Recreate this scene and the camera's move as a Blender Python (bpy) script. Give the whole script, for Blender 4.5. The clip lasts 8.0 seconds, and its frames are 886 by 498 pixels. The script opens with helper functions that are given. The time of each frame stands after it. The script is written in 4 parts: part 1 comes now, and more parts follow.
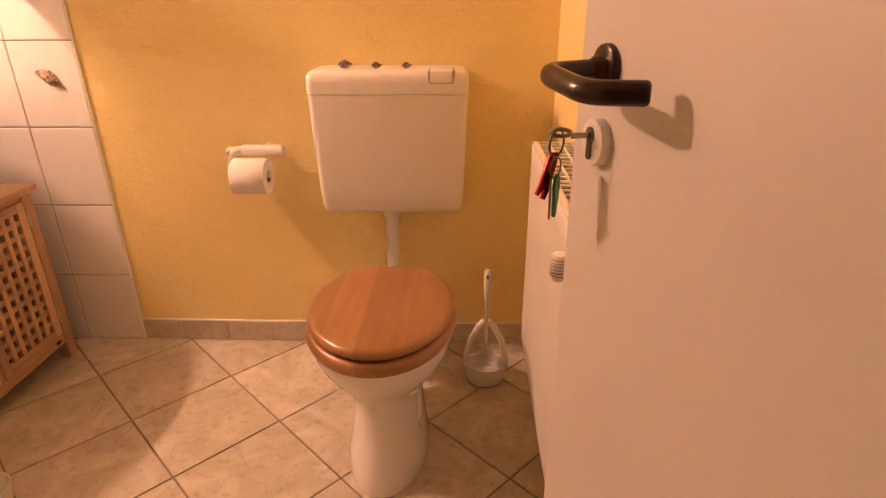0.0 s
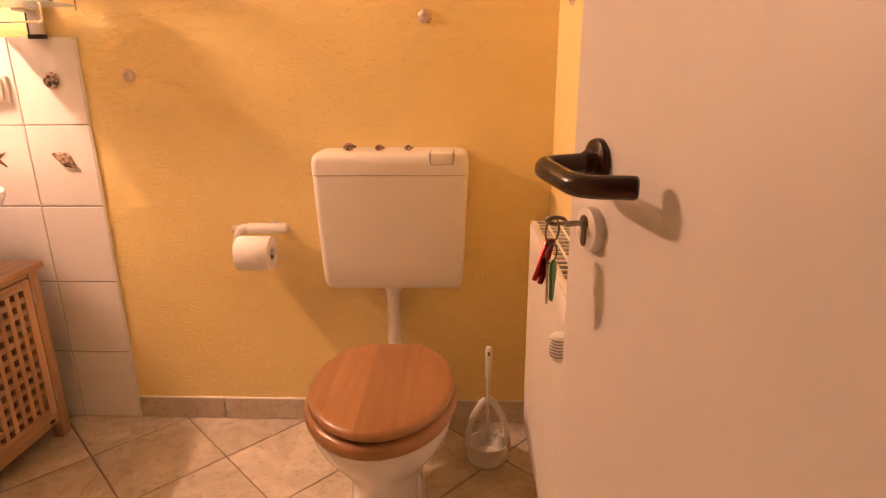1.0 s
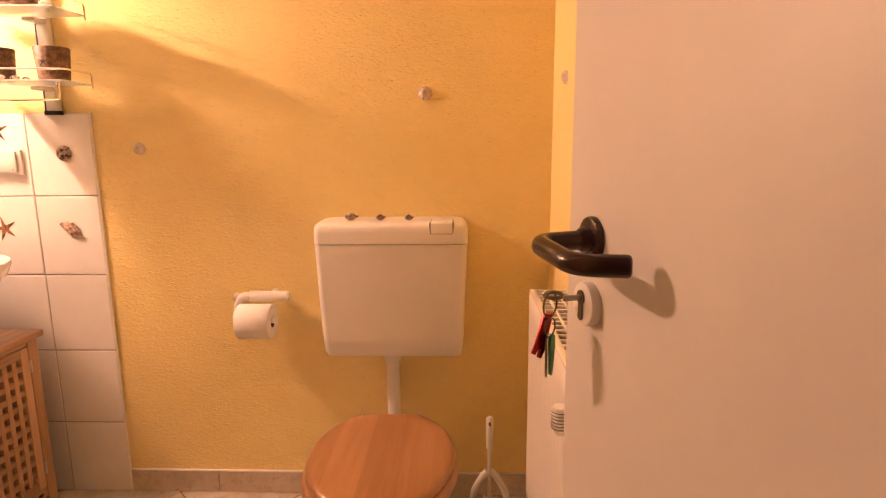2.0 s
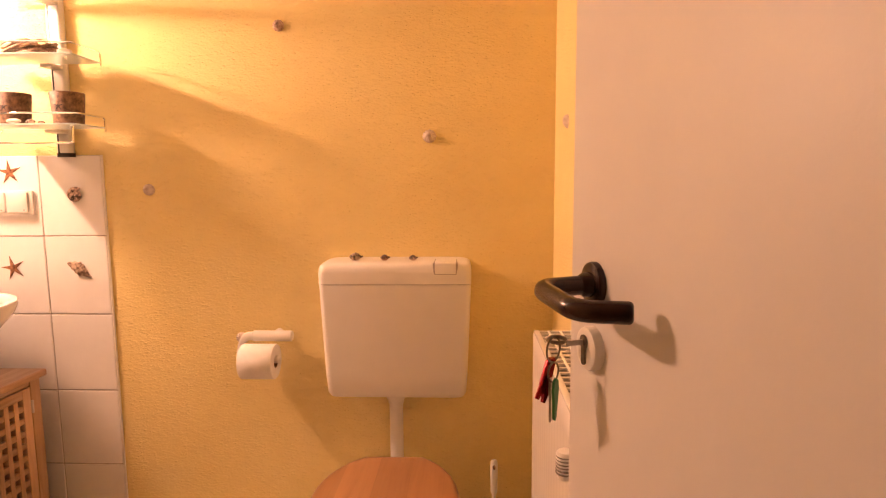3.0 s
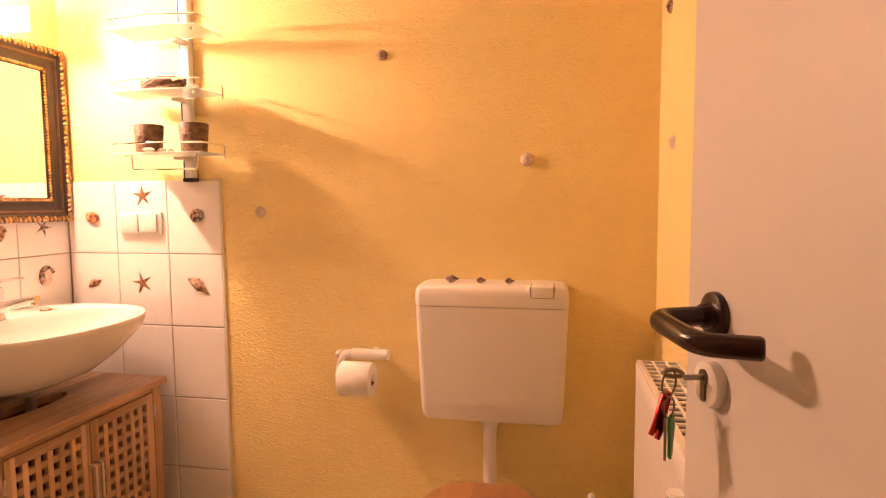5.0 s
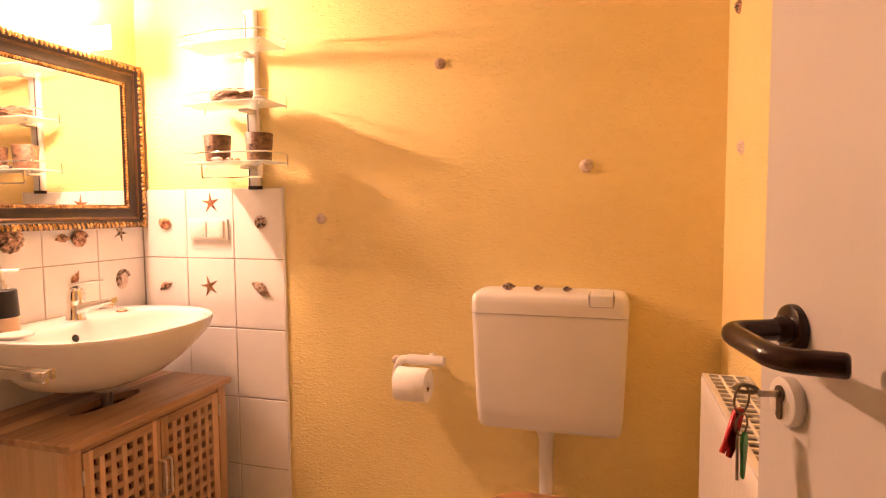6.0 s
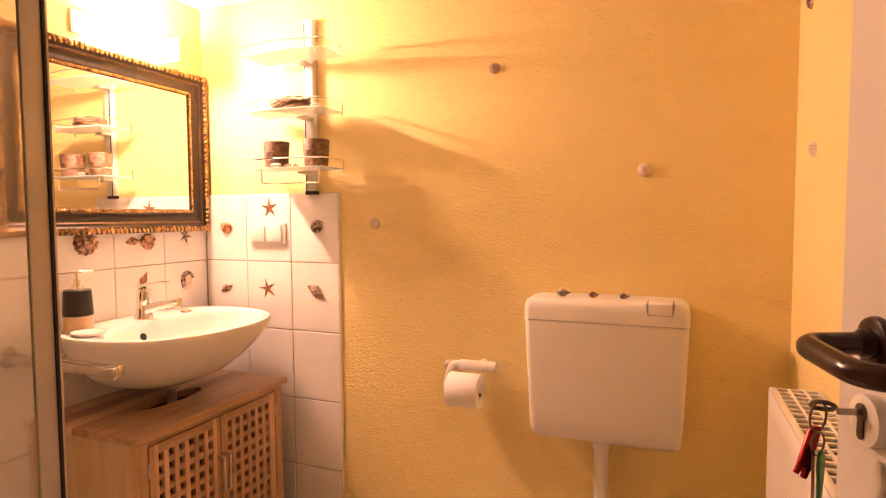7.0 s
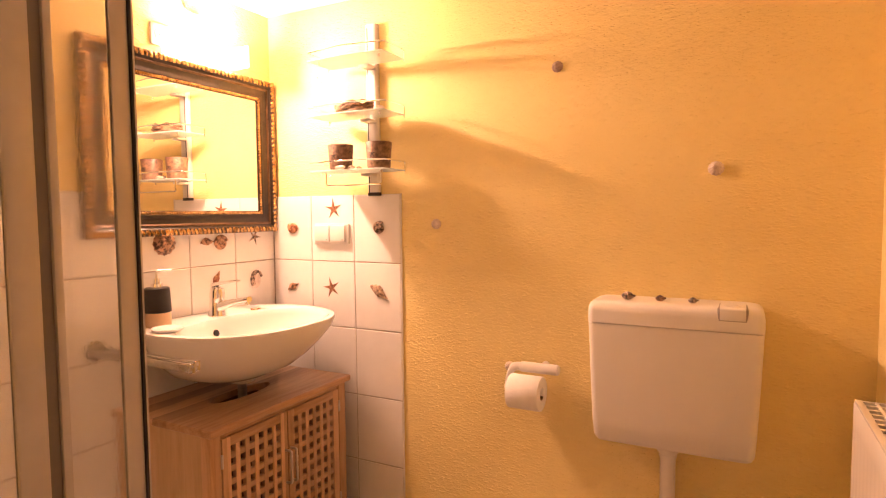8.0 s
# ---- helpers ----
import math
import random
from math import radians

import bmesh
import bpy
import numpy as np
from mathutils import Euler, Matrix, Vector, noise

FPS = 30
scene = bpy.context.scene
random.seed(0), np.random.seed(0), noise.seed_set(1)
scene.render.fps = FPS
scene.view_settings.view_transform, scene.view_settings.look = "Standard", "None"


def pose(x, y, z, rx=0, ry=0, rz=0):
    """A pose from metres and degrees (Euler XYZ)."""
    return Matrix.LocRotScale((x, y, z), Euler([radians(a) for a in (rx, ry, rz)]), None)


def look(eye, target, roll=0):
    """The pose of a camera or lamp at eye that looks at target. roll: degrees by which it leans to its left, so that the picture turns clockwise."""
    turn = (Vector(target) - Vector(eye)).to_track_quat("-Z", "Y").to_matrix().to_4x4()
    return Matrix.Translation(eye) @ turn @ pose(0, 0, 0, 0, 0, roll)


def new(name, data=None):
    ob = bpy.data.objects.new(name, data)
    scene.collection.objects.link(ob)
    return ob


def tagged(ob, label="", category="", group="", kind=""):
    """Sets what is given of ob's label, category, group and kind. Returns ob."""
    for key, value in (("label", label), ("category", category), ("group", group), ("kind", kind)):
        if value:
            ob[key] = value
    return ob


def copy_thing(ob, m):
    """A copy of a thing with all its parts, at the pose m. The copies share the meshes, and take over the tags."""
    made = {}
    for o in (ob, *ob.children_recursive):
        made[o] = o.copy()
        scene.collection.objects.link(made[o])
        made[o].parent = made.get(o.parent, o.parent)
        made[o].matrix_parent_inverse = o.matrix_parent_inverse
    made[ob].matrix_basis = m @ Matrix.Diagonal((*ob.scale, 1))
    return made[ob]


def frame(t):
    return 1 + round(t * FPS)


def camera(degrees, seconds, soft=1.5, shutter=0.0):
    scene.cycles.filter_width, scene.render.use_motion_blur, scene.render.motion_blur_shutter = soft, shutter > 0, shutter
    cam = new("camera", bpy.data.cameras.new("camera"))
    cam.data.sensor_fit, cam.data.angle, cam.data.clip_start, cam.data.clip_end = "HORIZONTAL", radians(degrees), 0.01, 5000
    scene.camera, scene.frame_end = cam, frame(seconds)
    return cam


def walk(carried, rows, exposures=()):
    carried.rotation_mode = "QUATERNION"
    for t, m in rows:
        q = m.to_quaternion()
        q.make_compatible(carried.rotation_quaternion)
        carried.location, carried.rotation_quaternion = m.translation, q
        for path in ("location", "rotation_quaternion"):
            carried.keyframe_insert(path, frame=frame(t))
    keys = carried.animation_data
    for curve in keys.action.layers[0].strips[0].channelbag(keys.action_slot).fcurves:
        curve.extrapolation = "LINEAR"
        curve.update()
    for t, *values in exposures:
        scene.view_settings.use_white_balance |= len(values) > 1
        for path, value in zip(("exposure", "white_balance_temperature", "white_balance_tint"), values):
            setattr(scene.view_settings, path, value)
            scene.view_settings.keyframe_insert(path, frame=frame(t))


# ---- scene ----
cam = camera(74.9, 8.0, 1.2)
PATH = [
    (0, (0.035, -0.441, 1.127), (-0.031, 1.389, 0.323), -0.3),
    (0.5, (0.035, -0.446, 1.137), (-0.034, 1.429, 0.446), -0.4),
    (1, (0.037, -0.451, 1.147), (-0.035, 1.464, 0.574), -0.4),
    (1.5, (0.036, -0.459, 1.156), (-0.035, 1.486, 0.698), -0.5),
    (2, (0.037, -0.465, 1.164), (-0.034, 1.501, 0.804), -0.5),
    (3.5, (0.037, -0.476, 1.177), (-0.075, 1.511, 0.977), -0.5),
    (4, (0.03, -0.472, 1.178), (-0.154, 1.511, 0.996), -0.6),
    (4.5, (0.021, -0.473, 1.178), (-0.265, 1.499, 1.009), -0.5),
    (6, (0.005, -0.478, 1.18), (-0.561, 1.436, 1.047), -0.4),
    (6.5, (0.001, -0.476, 1.18), (-0.646, 1.413, 1.059), -0.3),
    (7, (-0.002, -0.475, 1.18), (-0.735, 1.382, 1.065), -0.3),
    (7.5, (-0.013, -0.482, 1.192), (-0.827, 1.341, 1.068), -0.5),
    (8, (-0.011, -0.479, 1.192), (-0.926, 1.295, 1.069), -0.5),
]
walk(cam, [(t, look(eye, target, roll)) for t, eye, target, roll in PATH])

# ---- light ----
world = bpy.data.worlds.new("world")
scene.world = world
world.use_nodes = True
world.node_tree.nodes["Background"].inputs[0].default_value = (0.02, 0.017, 0.014, 1)
world.node_tree.nodes["Background"].inputs[1].default_value = 1.0
LAMP = 1340.0
LAMP_TILT = 0.48             # lean of the glowing strip, top forward
LAMP_COLOUR = (1.0, 0.537, 0.362, 1)

# ---- plan ----
XL, XR, YB, YN, CZ = -1.711, 0.303, 1.306, -0.60, 1.978
XJ, YJ = 0.60, 0.28          # the wider part of the room behind the open door
TILE_W, TILE_H = 0.203, 0.253


# ---- materials ----
def mat(name, colour, rough=0.5, metal=0.0, spec=0.5):
    m = bpy.data.materials.new(name)
    m.use_nodes = True
    b = m.node_tree.nodes["Principled BSDF"]
    b.inputs["Base Color"].default_value = (*colour, 1)
    b.inputs["Roughness"].default_value = rough
    b.inputs["Metallic"].default_value = metal
    b.inputs["Specular IOR Level"].default_value = spec
    return m


def node(m, kind, **values):
    n = m.node_tree.nodes.new(kind)
    for key, value in values.items():
        n.inputs[key].default_value = value
    return n


def link(m, a, b):
    m.node_tree.links.new(a, b)


def coords(m, scale=(1, 1, 1)):
    tc = m.node_tree.nodes.new("ShaderNodeTexCoord")
    mp = m.node_tree.nodes.new("ShaderNodeMapping")
    mp.inputs["Scale"].default_value = scale
    link(m, tc.outputs["Object"], mp.inputs["Vector"])
    return mp.outputs["Vector"]


def ramp(m, fac, stops):
    r = m.node_tree.nodes.new("ShaderNodeValToRGB")
    while len(r.color_ramp.elements) < len(stops):
        r.color_ramp.elements.new(0.5)
    for e, (p, c) in zip(r.color_ramp.elements, stops):
        e.position, e.color = p, (*c, 1) if len(c) == 3 else c
    link(m, fac, r.inputs["Fac"])
    return r.outputs["Color"]


def bump(m, height, strength, distance, normal=None):
    b = m.node_tree.nodes.new("ShaderNodeBump")
    b.inputs["Strength"].default_value, b.inputs["Distance"].default_value = strength, distance
    link(m, height, b.inputs["Height"])
    if normal:
        link(m, normal, b.inputs["Normal"])
    return b.outputs["Normal"]


def bsdf(m):
    return m.node_tree.nodes["Principled BSDF"]


def tinted(name, dark, light, rough=0.5, scale=6.0, detail=4.0, metal=0.0, bump_scale=0.0, bump_depth=0.0003, stretch=(1, 1, 1), spec=0.5, edges=(0.3, 0.7)):
    """A surface that drifts between two near colours, with fine relief."""
    m = mat(name, light, rough, metal, spec)
    v = coords(m, stretch)
    n = node(m, "ShaderNodeTexNoise", Scale=scale, Detail=detail, Roughness=0.6)
    link(m, v, n.inputs["Vector"])
    link(m, ramp(m, n.outputs["Fac"], [(edges[0], dark), (edges[1], light)]), bsdf(m).inputs["Base Color"])
    if bump_scale:
        f = node(m, "ShaderNodeTexNoise", Scale=bump_scale, Detail=3.0)
        link(m, v, f.inputs["Vector"])
        link(m, bump(m, f.outputs["Fac"], 0.6, bump_depth), bsdf(m).inputs["Normal"])
    return m


def woodchip(name, dark, light):
    """Woodchip wallpaper under matt paint: scattered chips of several sizes."""
    m = mat(name, light, 0.62, 0, 0.35)
    v = coords(m)
    big = node(m, "ShaderNodeTexNoise", Scale=3.0, Detail=5.0, Roughness=0.6)
    link(m, v, big.inputs["Vector"])
    link(m, ramp(m, big.outputs["Fac"], [(0.3, dark), (0.7, light)]), bsdf(m).inputs["Base Color"])
    flat = coords(m, (0.62, 0.62, 1.35))
    warp = node(m, "ShaderNodeTexNoise", Scale=60.0, Detail=2.0)
    link(m, flat, warp.inputs["Vector"])
    mix = m.node_tree.nodes.new("ShaderNodeVectorMath")
    mix.operation = "MULTIPLY_ADD"
    mix.inputs[1].default_value = (0.007, 0.007, 0.007)
    link(m, warp.outputs["Color"], mix.inputs[0])
    link(m, flat, mix.inputs[2])
    normal = None
    for scale, edge, depth in ((95.0, 0.26, 0.0019), (170.0, 0.30, 0.0013)):
        vo = node(m, "ShaderNodeTexVoronoi", Scale=scale, Randomness=1.0)
        link(m, mix.outputs[0], vo.inputs["Vector"])
        chip = ramp(m, vo.outputs["Distance"], [(0.0, (1, 1, 1)), (edge * 0.5, (0.86, 0.86, 0.86)), (edge, (0.5, 0.5, 0.5)), (edge * 1.6, (0.14, 0.14, 0.14)), (edge * 2.3, (0, 0, 0))])
        sep = m.node_tree.nodes.new("ShaderNodeSeparateColor")
        link(m, vo.outputs["Color"], sep.inputs[0])
        few = ramp(m, sep.outputs[0], [(0.30, (0, 0, 0)), (0.9, (1, 1, 1))])
        mul = m.node_tree.nodes.new("ShaderNodeMix")
        mul.data_type, mul.blend_type = "RGBA", "MULTIPLY"
        mul.inputs[0].default_value = 1.0
        link(m, chip, mul.inputs[6])
        link(m, few, mul.inputs[7])
        normal = bump(m, mul.outputs[2], 0.8, depth, normal)
    wave = node(m, "ShaderNodeTexNoise", Scale=120.0, Detail=3.0, Roughness=0.55)
    link(m, coords(m, (0.5, 0.5, 1.1)), wave.inputs["Vector"])
    link(m, bump(m, wave.outputs["Fac"], 0.7, 0.0036, normal), bsdf(m).inputs["Normal"])
    return m


def timber(name, dark, mid, light, axis="y", stave=0.07, rough=0.42, tone_mix=0.9, joint=0.0):
    """Oiled solid wood, glued up from staves that run along one axis."""
    m = mat(name, mid, rough)
    along = {"x": (1.2, 14, 14), "y": (14, 1.2, 14), "z": (14, 14, 1.2)}[axis]
    v = coords(m, along)
    n = node(m, "ShaderNodeTexNoise", Scale=3.0, Detail=6.0, Roughness=0.65, Distortion=0.5)
    link(m, v, n.inputs["Vector"])
    grain = ramp(m, n.outputs["Fac"], [(0.28, dark), (0.5, mid), (0.75, light)])
    fine = node(m, "ShaderNodeTexNoise", Scale=16.0, Detail=4.0, Roughness=0.7)
    link(m, v, fine.inputs["Vector"])
    link(m, bump(m, fine.outputs["Fac"], 0.25, 0.0004), bsdf(m).inputs["Normal"])
    tc = m.node_tree.nodes.new("ShaderNodeTexCoord")
    sep = m.node_tree.nodes.new("ShaderNodeSeparateXYZ")
    link(m, tc.outputs["Object"], sep.inputs[0])
    across = sep.outputs[{"x": 1, "y": 0, "z": 1}[axis]]
    d = m.node_tree.nodes.new("ShaderNodeMath")
    d.operation = "MULTIPLY_ADD"
    d.inputs[1].default_value, d.inputs[2].default_value = 1 / stave, 20.35
    link(m, across, d.inputs[0])
    fl = m.node_tree.nodes.new("ShaderNodeMath")
    fl.operation = "FLOOR"
    link(m, d.outputs[0], fl.inputs[0])
    wn = m.node_tree.nodes.new("ShaderNodeTexWhiteNoise")
    wn.noise_dimensions = "1D"
    link(m, fl.outputs[0], wn.inputs["W"])
    tone = ramp(m, wn.outputs["Value"], [(0.0, (0.62, 0.58, 0.54)), (1.0, (1.12, 1.1, 1.06))])
    mul = m.node_tree.nodes.new("ShaderNodeMix")
    mul.data_type, mul.blend_type = "RGBA", "MULTIPLY"
    mul.inputs[0].default_value = tone_mix
    link(m, grain, mul.inputs[6])
    link(m, tone, mul.inputs[7])
    last = mul.outputs[2]
    if joint:
        fr = m.node_tree.nodes.new("ShaderNodeMath")
        fr.operation = "FRACT"
        link(m, d.outputs[0], fr.inputs[0])
        seam = node(m, "ShaderNodeMix")
        seam.data_type, seam.blend_type = "RGBA", "MULTIPLY"
        seam.inputs[0].default_value = 1.0
        link(m, last, seam.inputs[6])
        link(m, ramp(m, fr.outputs[0], [(0.0, (joint,) * 3), (0.022, (1, 1, 1))]), seam.inputs[7])
        last = seam.outputs[2]
    link(m, last, bsdf(m).inputs["Base Color"])
    return m


def stone_tile(name, dark, light, rough=0.42):
    """Beige floor tile, cloudy, each tile its own tone."""
    m = mat(name, light, rough)
    info = m.node_tree.nodes.new("ShaderNodeObjectInfo")
    tc = m.node_tree.nodes.new("ShaderNodeTexCoord")
    off = m.node_tree.nodes.new("ShaderNodeVectorMath")
    off.operation = "MULTIPLY_ADD"
    off.inputs[1].default_value = (37, 19, 11)
    link(m, info.outputs["Random"], off.inputs[0])
    link(m, tc.outputs["Object"], off.inputs[2])
    n = node(m, "ShaderNodeTexNoise", Scale=7.0, Detail=8.0, Roughness=0.62, Distortion=1.2)
    link(m, off.outputs[0], n.inputs["Vector"])
    base = ramp(m, n.outputs["Fac"], [(0.3, dark), (0.5, tuple((a + b) / 2 for a, b in zip(dark, light))), (0.68, light)])
    spots = node(m, "ShaderNodeTexNoise", Scale=38.0, Detail=7.0, Roughness=0.7)
    link(m, off.outputs[0], spots.inputs["Vector"])
    pits = ramp(m, spots.outputs["Fac"], [(0.34, (0.74, 0.71, 0.67)), (0.48, (1, 1, 1))])
    tone = ramp(m, info.outputs["Random"], [(0.0, (0.88, 0.87, 0.85)), (1.0, (1.05, 1.05, 1.04))])
    last = base
    for extra in (pits, tone):
        mul = m.node_tree.nodes.new("ShaderNodeMix")
        mul.data_type, mul.blend_type = "RGBA", "MULTIPLY"
        mul.inputs[0].default_value = 0.9
        link(m, last, mul.inputs[6])
        link(m, extra, mul.inputs[7])
        last = mul.outputs[2]
    link(m, last, bsdf(m).inputs["Base Color"])
    link(m, bump(m, n.outputs["Fac"], 0.5, 0.0012), bsdf(m).inputs["Normal"])
    return m


def glass(name, colour, rough, thin_bump=0.0, ior=1.45):
    m = mat(name, colour, rough)
    bsdf(m).inputs["Transmission Weight"].default_value = 1.0
    bsdf(m).inputs["IOR"].default_value = ior
    if thin_bump:
        n = node(m, "ShaderNodeTexNoise", Scale=130.0, Detail=4.0, Roughness=0.65)
        link(m, coords(m, (1, 1, 0.5)), n.inputs["Vector"])
        streak = node(m, "ShaderNodeTexNoise", Scale=70.0, Detail=5.0, Roughness=0.7)
        link(m, coords(m, (1, 1, 0.05)), streak.inputs["Vector"])
        runs = bump(m, streak.outputs["Fac"], 0.8, thin_bump * 0.4)
        link(m, bump(m, n.outputs["Fac"], 0.9, thin_bump, runs), bsdf(m).inputs["Normal"])
    return m


YELLOW = woodchip("yellow_woodchip", (0.83, 0.665, 0.285), (0.88, 0.727, 0.335))
CEILING = tinted("white_ceiling_paint", (0.80, 0.79, 0.77), (0.86, 0.85, 0.83), 0.8, 5, 4, 0, 180, 0.0006)
WALL_TILE = tinted("white_glazed_tile", (0.80, 0.79, 0.77), (0.85, 0.84, 0.82), 0.16, 9, 3, 0, 22, 0.0004)
GROUT = tinted("grey_grout", (0.25, 0.23, 0.205), (0.37, 0.34, 0.305), 0.9, 40, 4, 0, 300, 0.0005)
WALL_GROUT = tinted("pale_wall_grout", (0.36, 0.31, 0.265), (0.50, 0.44, 0.38), 0.9, 40, 4, 0, 300, 0.0005)
FLOOR_GROUT = tinted("brown_floor_grout", (0.22, 0.165, 0.12), (0.35, 0.27, 0.20), 0.9, 30, 4, 0, 300, 0.0006)
FLOOR_TILE = stone_tile("beige_floor_tile", (0.46, 0.395, 0.31), (0.69, 0.63, 0.54))
SKIRT_TILE = stone_tile("grey_beige_skirting_tile", (0.50, 0.43, 0.36), (0.66, 0.59, 0.51), 0.4)
CERAMIC = tinted("white_ceramic", (0.79, 0.78, 0.75), (0.84, 0.83, 0.80), 0.1, 3, 2)
PLASTIC = tinted("white_plastic", (0.75, 0.73, 0.69), (0.80, 0.78, 0.74), 0.3, 4, 3, 0, 500, 0.0001)
CARDBOARD = tinted("cardboard", (0.17, 0.11, 0.07), (0.27, 0.19, 0.13), 0.9, 60, 4)
PAPER = tinted("toilet_paper", (0.80, 0.79, 0.77), (0.88, 0.87, 0.85), 0.95, 30, 4, 0, 220, 0.0007)
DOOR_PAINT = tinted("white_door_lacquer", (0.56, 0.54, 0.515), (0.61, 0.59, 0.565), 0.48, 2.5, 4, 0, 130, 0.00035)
ENAMEL = tinted("white_radiator_enamel", (0.76, 0.74, 0.70), (0.82, 0.80, 0.77), 0.25, 4, 3)
BROWN = tinted("dark_brown_plastic", (0.020, 0.0075, 0.006), (0.030, 0.012, 0.009), 0.22, 12, 3, spec=0.4)
LID_WOOD = timber("stained_beech", (0.315, 0.155, 0.066), (0.37, 0.190, 0.083), (0.42, 0.225, 0.102), "y", 0.083, 0.28, 0.42, 0.82)
CAB_Y = timber("oiled_walnut_y", (0.40, 0.24, 0.145), (0.58, 0.385, 0.25), (0.72, 0.53, 0.38), "y", 0.058, 0.38, 1.0, 0.6)
CAB_Z = timber("oiled_walnut_z", (0.46, 0.285, 0.17), (0.60, 0.405, 0.265), (0.70, 0.50, 0.345), "z", 0.046)
CAB_X = timber("oiled_walnut_x", (0.46, 0.285, 0.17), (0.60, 0.405, 0.265), (0.70, 0.50, 0.345), "x", 0.046)
CAB_SIDE = timber("oiled_side_board", (0.50, 0.345, 0.205), (0.58, 0.42, 0.265), (0.66, 0.50, 0.34), "z", 0.12, 0.45, 0.25)
# cabinet inside: its shade is put into this dark board colour
CAB_SHADE = tinted("shaded_cabinet_inside", (0.085, 0.038, 0.022), (0.125, 0.06, 0.034), 0.7, 8, 4)
CHROME = mat("chrome", (0.86, 0.85, 0.83), 0.07, 1.0)
STEEL = tinted("brushed_steel", (0.55, 0.53, 0.50), (0.68, 0.66, 0.63), 0.28, 20, 3, 1.0)
ALU = tinted("satin_aluminium", (0.60, 0.60, 0.59), (0.70, 0.70, 0.69), 0.38, 14, 3, 0.45)
DARK_METAL = tinted("tarnished_metal", (0.10, 0.08, 0.06), (0.20, 0.17, 0.13), 0.35, 60, 3, 0.9)
KEY_METAL = tinted("worn_nickel", (0.28, 0.25, 0.21), (0.42, 0.38, 0.33), 0.3, 60, 3, 0.9)
BLACK = mat("black_plastic", (0.012, 0.011, 0.012), 0.35)
BLACK_RUBBER = mat("black_seal", (0.008, 0.007, 0.007), 0.6)
GREY_SEAL = mat("grey_seal", (0.20, 0.178, 0.155), 0.6)
RAIL_METAL = tinted("dull_chrome", (0.42, 0.40, 0.37), (0.55, 0.53, 0.50), 0.16, 30, 3, 1.0)
SILVER = mat("mirror_silver", (0.93, 0.92, 0.90), 0.015, 1.0)
FROSTED = glass("frosted_glass", (0.80, 0.90, 0.86), 0.55)
bsdf(FROSTED).inputs["Transmission Weight"].default_value = 0.35
through_part = FROSTED.node_tree.nodes.new("ShaderNodeBsdfTransparent")
blend = node(FROSTED, "ShaderNodeMixShader", Fac=0.38)
link(FROSTED, bsdf(FROSTED).outputs[0], blend.inputs[1])
link(FROSTED, through_part.outputs[0], blend.inputs[2])
link(FROSTED, blend.outputs[0], FROSTED.node_tree.nodes["Material Output"].inputs["Surface"])
SHOWER_GLASS = glass("rippled_shower_glass", (0.99, 0.985, 0.98), 0.0, 0.00012, 1.2)
bsdf(SHOWER_GLASS).inputs["Transmission Weight"].default_value = 0.97
PROFILE = tinted("champagne_aluminium", (0.46, 0.44, 0.41), (0.55, 0.53, 0.50), 0.4, 10, 3, 0.35)
GOLD = tinted("worn_gold_leaf", (0.14, 0.06, 0.022), (0.80, 0.53, 0.23), 0.2, 60, 4, 0.85, 200, 0.0008)
FRAME_DARK = tinted("dark_brown_frame", (0.012, 0.007, 0.005), (0.03, 0.016, 0.010), 0.4, 30, 4)
FRAME_BROWN = tinted("bronze_frame", (0.07, 0.035, 0.018), (0.14, 0.075, 0.036), 0.4, 35, 4, 0.4)
RED = mat("red_anodised", (0.30, 0.012, 0.015), 0.25, 0.7)
GREEN = mat("green_plastic", (0.02, 0.20, 0.05), 0.35)
CUP = tinted("brown_mottled_cup", (0.055, 0.028, 0.016), (0.26, 0.15, 0.085), 0.5, 70, 6, 0, 90, 0.001, edges=(0.34, 0.66))
STAR = tinted("starfish_brown", (0.085, 0.032, 0.014), (0.34, 0.15, 0.065), 0.7, 90, 4, 0, 300, 0.001, edges=(0.42, 0.58))
SHELL_BROWN = tinted("brown_banded_shell", (0.055, 0.022, 0.014), (0.56, 0.33, 0.20), 0.4, 75, 5, 0, 200, 0.001, edges=(0.42, 0.58))
SHELL_DARK = tinted("dark_speckled_shell", (0.016, 0.008, 0.006), (0.52, 0.38, 0.30), 0.4, 85, 5, edges=(0.42, 0.58))
SHELL_PALE = tinted("pale_shell", (0.56, 0.44, 0.37), (0.84, 0.74, 0.66), 0.5, 60, 4, 0, 150, 0.001)
SHELL_ROSE = tinted("rosy_grey_shell", (0.24, 0.145, 0.105), (0.62, 0.47, 0.39), 0.45, 120, 4, 0, 150, 0.001)
SHELL_TAN = tinted("tan_speckled_shell", (0.14, 0.085, 0.055), (0.55, 0.41, 0.30), 0.45, 90, 5, 0, 200, 0.001, edges=(0.42, 0.58))
SHELL_ORANGE = tinted("orange_shell", (0.20, 0.06, 0.022), (0.68, 0.38, 0.20), 0.45, 60, 4, edges=(0.42, 0.58))
WICKER = tinted("dark_wicker", (0.10, 0.05, 0.028), (0.34, 0.20, 0.11), 0.5, 80, 4)
BEIGE = tinted("beige_bottle", (0.55, 0.38, 0.22), (0.66, 0.48, 0.30), 0.35, 20, 3)

